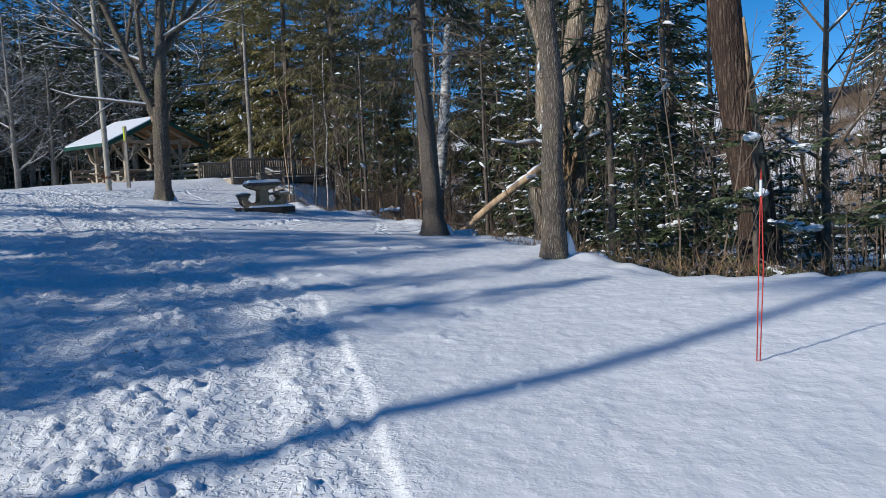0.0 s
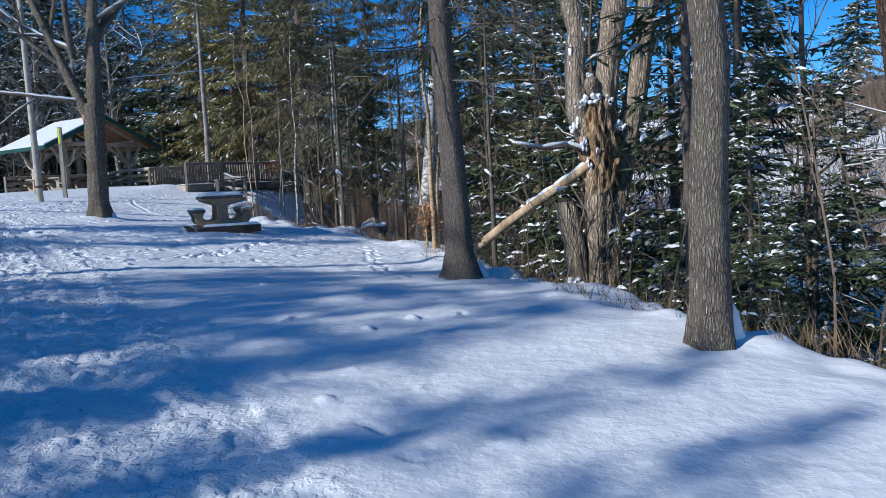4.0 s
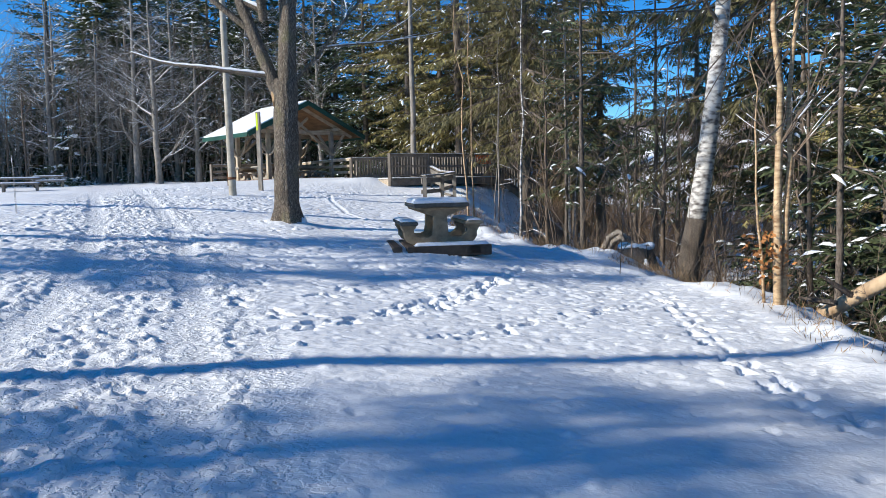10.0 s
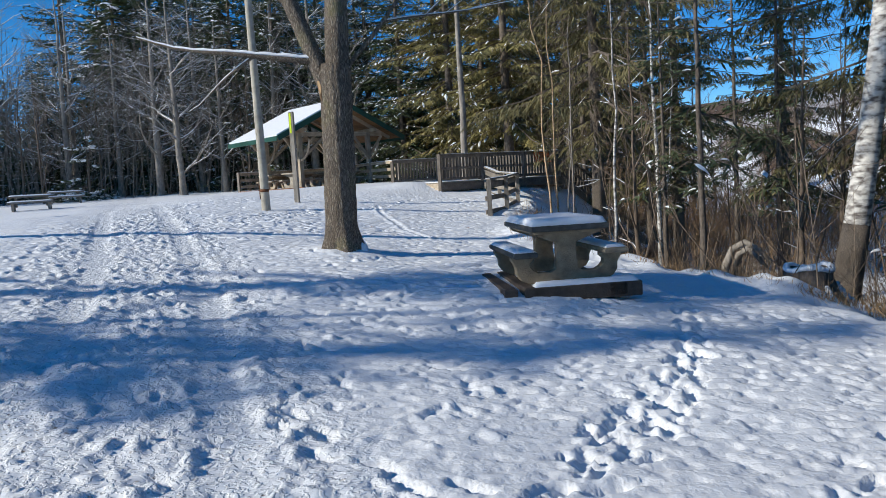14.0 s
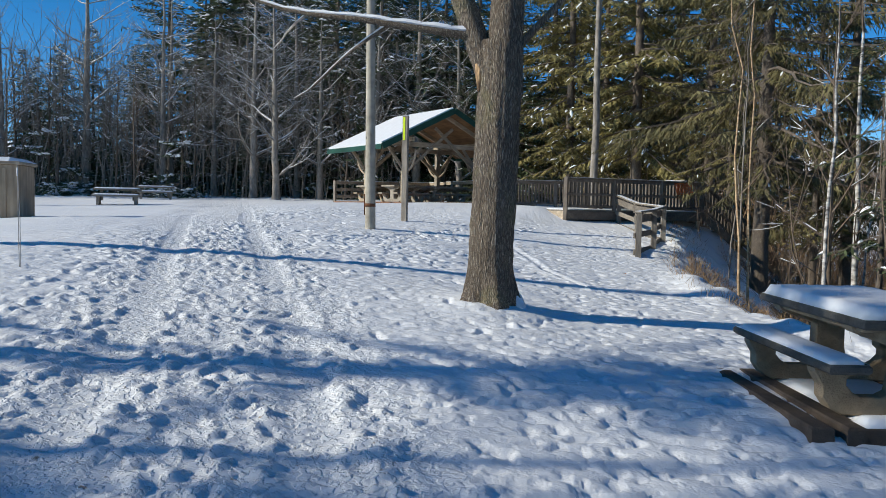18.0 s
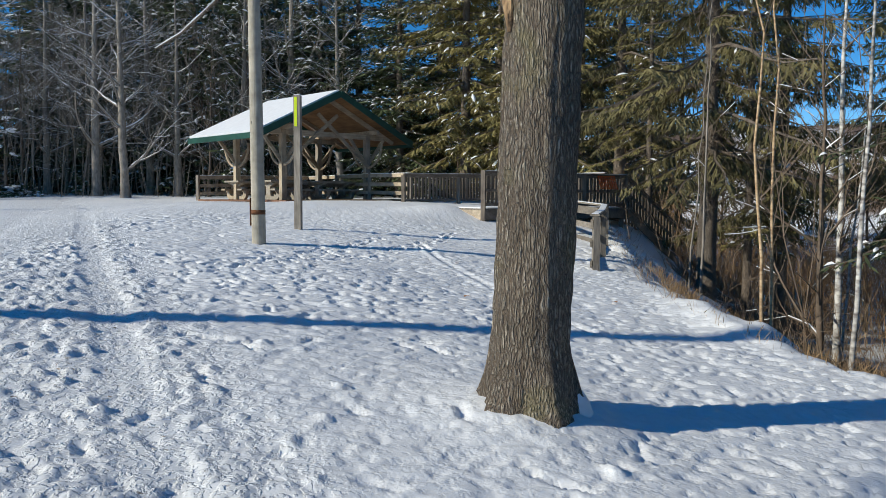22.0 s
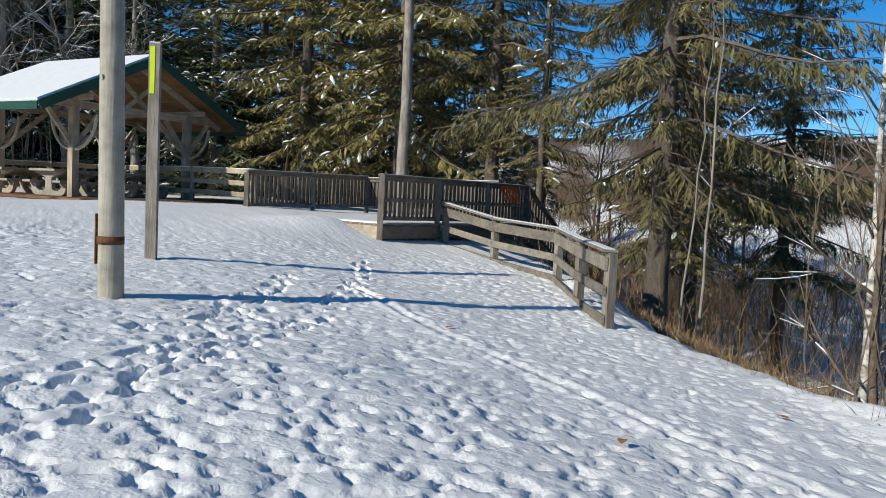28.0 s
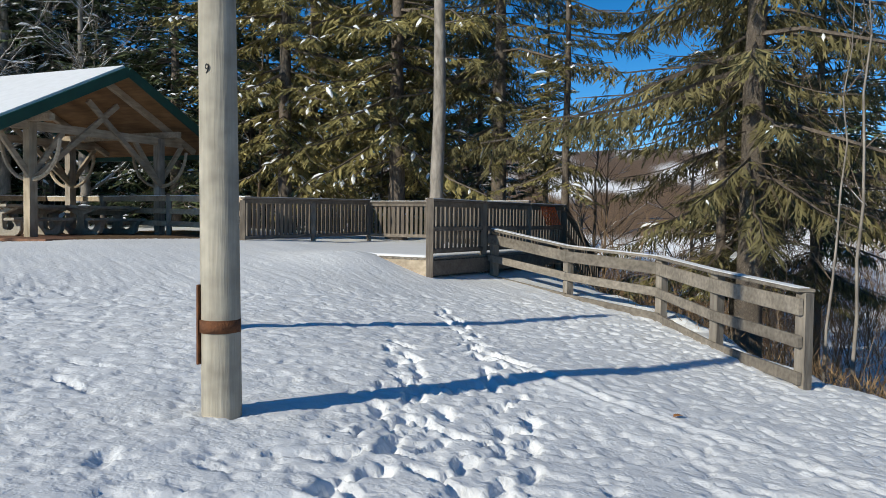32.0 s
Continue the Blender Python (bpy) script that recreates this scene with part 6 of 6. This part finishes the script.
        part("fascia", Geo().beam((s * (SPAN + 0.03), F, EAVE - 0.03), (s * (SPAN + 0.03), BK, EAVE - 0.03), 0.04, 0.20), GREEN, tr, "dark green fascia")
    floor = thing("pavilion_floor", Matrix.Translation(o) @ rot, "brown floor slab under the pavilion", "floor", kind="structure")
    part("slab", Geo().box((5.6, 6.4, 0.12), (0, 1.7, -0.05), None, 0.02), BRICKRED, floor)


pavilion()


def far_rail(p, q, n, label):
    """A three-rail fence between two places."""
    p, q = Vector(p), Vector(q)
    tr = thing("rail_fence", on(p.x, p.y, 0), label, "fence")
    o = Vector((p.x, p.y, ground_z(p.x, p.y)))
    for i in range(n + 1):
        c = p.lerp(q, i / n) - Vector((o.x, o.y, 0))
        z = ground_z(c.x + o.x, c.y + o.y) - o.z
        part("post", Geo().box((0.12, 0.12, 1.35), (c.x, c.y, z + 0.375), None, 0.01), WOOD, tr)
    for i in range(n):
        a, b = p.lerp(q, i / n), p.lerp(q, (i + 1) / n)
        za, zb = ground_z(a.x, a.y) - o.z, ground_z(b.x, b.y) - o.z
        # sunlight is put into the rails' tan; their posts stay grey
        for f in (0.3, 0.62, 0.95):
            r = part("rail", Geo().beam((a.x - o.x, a.y - o.y, za + f), (b.x - o.x, b.y - o.y, zb + f), 0.05, 0.14), TANX, tr)
        part("snow", Geo().beam((a.x - o.x, a.y - o.y, za + 1.03), (b.x - o.x, b.y - o.y, zb + 1.03), 0.05, 0.02, 0.006), SNOW, r)


def pav(x, y):
    p = PC + GX * x + GY * y
    return p.x, p.y


far_rail((*pav(-2.6, 5.3), 0), (*pav(2.8, 5.3), 0), 3, "weathered three-rail fence behind the pavilion")
far_rail((*pav(2.8, 5.3), 0), (-13.4, 39.2, 0), 3, "weathered three-rail fence between the pavilion and the deck")
for x, y, r in ((-1.1, 1.4, 96), (0.9, 1.0, 92), (0.6, 3.1, 88), (-1.3, 3.4, 94)):
    px, py = pav(x, y)
    # sunlight on the leftmost table's end frames is painted with the sunlit tan
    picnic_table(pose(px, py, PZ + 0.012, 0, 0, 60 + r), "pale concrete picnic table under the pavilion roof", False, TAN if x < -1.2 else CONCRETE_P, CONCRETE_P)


# ---------------------------------------------------------------- the far side of the lawn
def crate():
    m = on(-18.75, 20.7, 0.0, 38)
    tr = thing("plywood_bin", m, "weathered plywood storage bin with snow on its lid", "bin")
    part("body", Geo().box((1.5, 1.25, 1.35), (0, 0, 0.5), None, 0.015), PLY, tr)
    lid = part("lid", Geo().box((1.62, 1.37, 0.07), (0, 0, 1.21), None, 0.015), TANX, tr)
    part("lid_snow", pillow(1.6, 1.35, 0.09, 4), SNOW, lid, m=pose(0, 0, 1.245))
    for x in (-0.5, 0, 0.5):
        part("batten", Geo().box((0.07, 0.025, 1.1), (x, -0.64, 0.55), None, 0.006), PLY, tr)


crate()


def park_bench(x, y, rz, label):
    tr = thing("park_bench", on(x, y, 0, rz), label, "bench", "low benches before the forest")
    for sx in (-0.7, 0.7):
        part("leg", Geo().box((0.10, 0.62, 0.44), (sx, 0.1, 0.14), None, 0.01), WOOD, tr)
    for yy, zz, name in ((-0.2, 0.37, "seat_slab"), (0.22, 0.62, "back_slab")):
        sl = part(name, Geo().box((1.8, 0.34, 0.07), (0, yy, zz), None, 0.01), WOODX, tr)
        part("snow", pillow(1.76, 0.31, 0.05, 9, 14, 4), SNOW, sl, "snow on the slab", True, pose(0, yy, zz + 0.036))
    for sx in (-0.6, 0.6):
        part("strut", Geo().box((0.09, 0.10, 0.44), (sx, 0.25, 0.40), None, 0.01), WOOD, tr)


park_bench(-27.4, 31.78, 42, "low grey wooden bench with snow on its slabs before the forest")
park_bench(-32.43, 38.6, 48, "second low wooden bench, half hidden by the forest edge")
utility_pole(-31, 28, 8.5, 0.12, "grey utility pole beyond the plywood bin", (0, 0), POLEWOOD)


def stake(x, y, h, lean, label, mat, fore=0.0):
    tr = thing("marker_stake", on(x, y, 0), label, "stake")
    for k, dx in enumerate((0.0, 0.02)):
        g = Geo()
        g.tube([Vector((dx, 0, -0.1)), Vector((dx + lean * 0.5 + 0.01 * k, fore * 0.5, h * 0.5)), Vector((lean, fore, h))], [0.004, 0.004, 0.003], 6)
        part("rod", g, mat, tr, smooth=True)
    g = Geo()
    g.tube([Vector((lean * 0.88, fore * 0.88, h * 0.87)), Vector((lean * 0.95, fore * 0.95, h * 0.95))], [0.008, 0.008], 8)
    part("tape", g, SNOW, tr, "white reflective tape")


stake(8.09, -1.12, 1.28, -0.03, "thin red plastic marker stake with white tape in the snow", REDPLASTIC, -0.28)
stake(-10.3, 15.4, 1.2, -0.02, "thin marker stake standing in the snow", GREYROD)


# ---------------------------------------------------------------- the footbridge beyond the pond's outlet
def footbridge():
    m = pose(19.8, 30.6, -0.85, 0, 0, -28)
    tr = thing("footbridge", m, "small grey timber footbridge with railings across the brook", "bridge")
    L = 6.0
    for k in range(30):
        part("plank", Geo().box((0.18, 1.5, 0.05), (-L / 2 + 0.1 + k * 0.2, 0, -0.03), None, 0.006), WOOD, tr)
    for y in (-0.6, 0.6):
        part("girder", Geo().beam((-L / 2, y, -0.2), (L / 2, y, -0.2), 0.12, 0.26), TIMBER_D, tr)
        for x in np.linspace(-L / 2 + 0.1, L / 2 - 0.1, 7):
            part("post", Geo().box((0.09, 0.09, 1.1), (float(x), y, 0.5), None, 0.008), WOOD, tr)
        for z in (1.03, 0.55):
            part("rail", Geo().beam((-L / 2, y, z), (L / 2, y, z), 0.06, 0.10), WOODX, tr)
    for x in (-L / 2 + 0.2, L / 2 - 0.2):
        part("abutment", Geo().box((0.5, 1.7, 2.4), (x, 0, -1.45), None, 0.03), CONCRETE, tr, "pale concrete abutment")
    part("snow", pillow(L - 0.1, 1.3, 0.05, 41, 20, 6), SNOW, tr, "snow on the planks", True, pose(0, 0, 0.0))


footbridge()
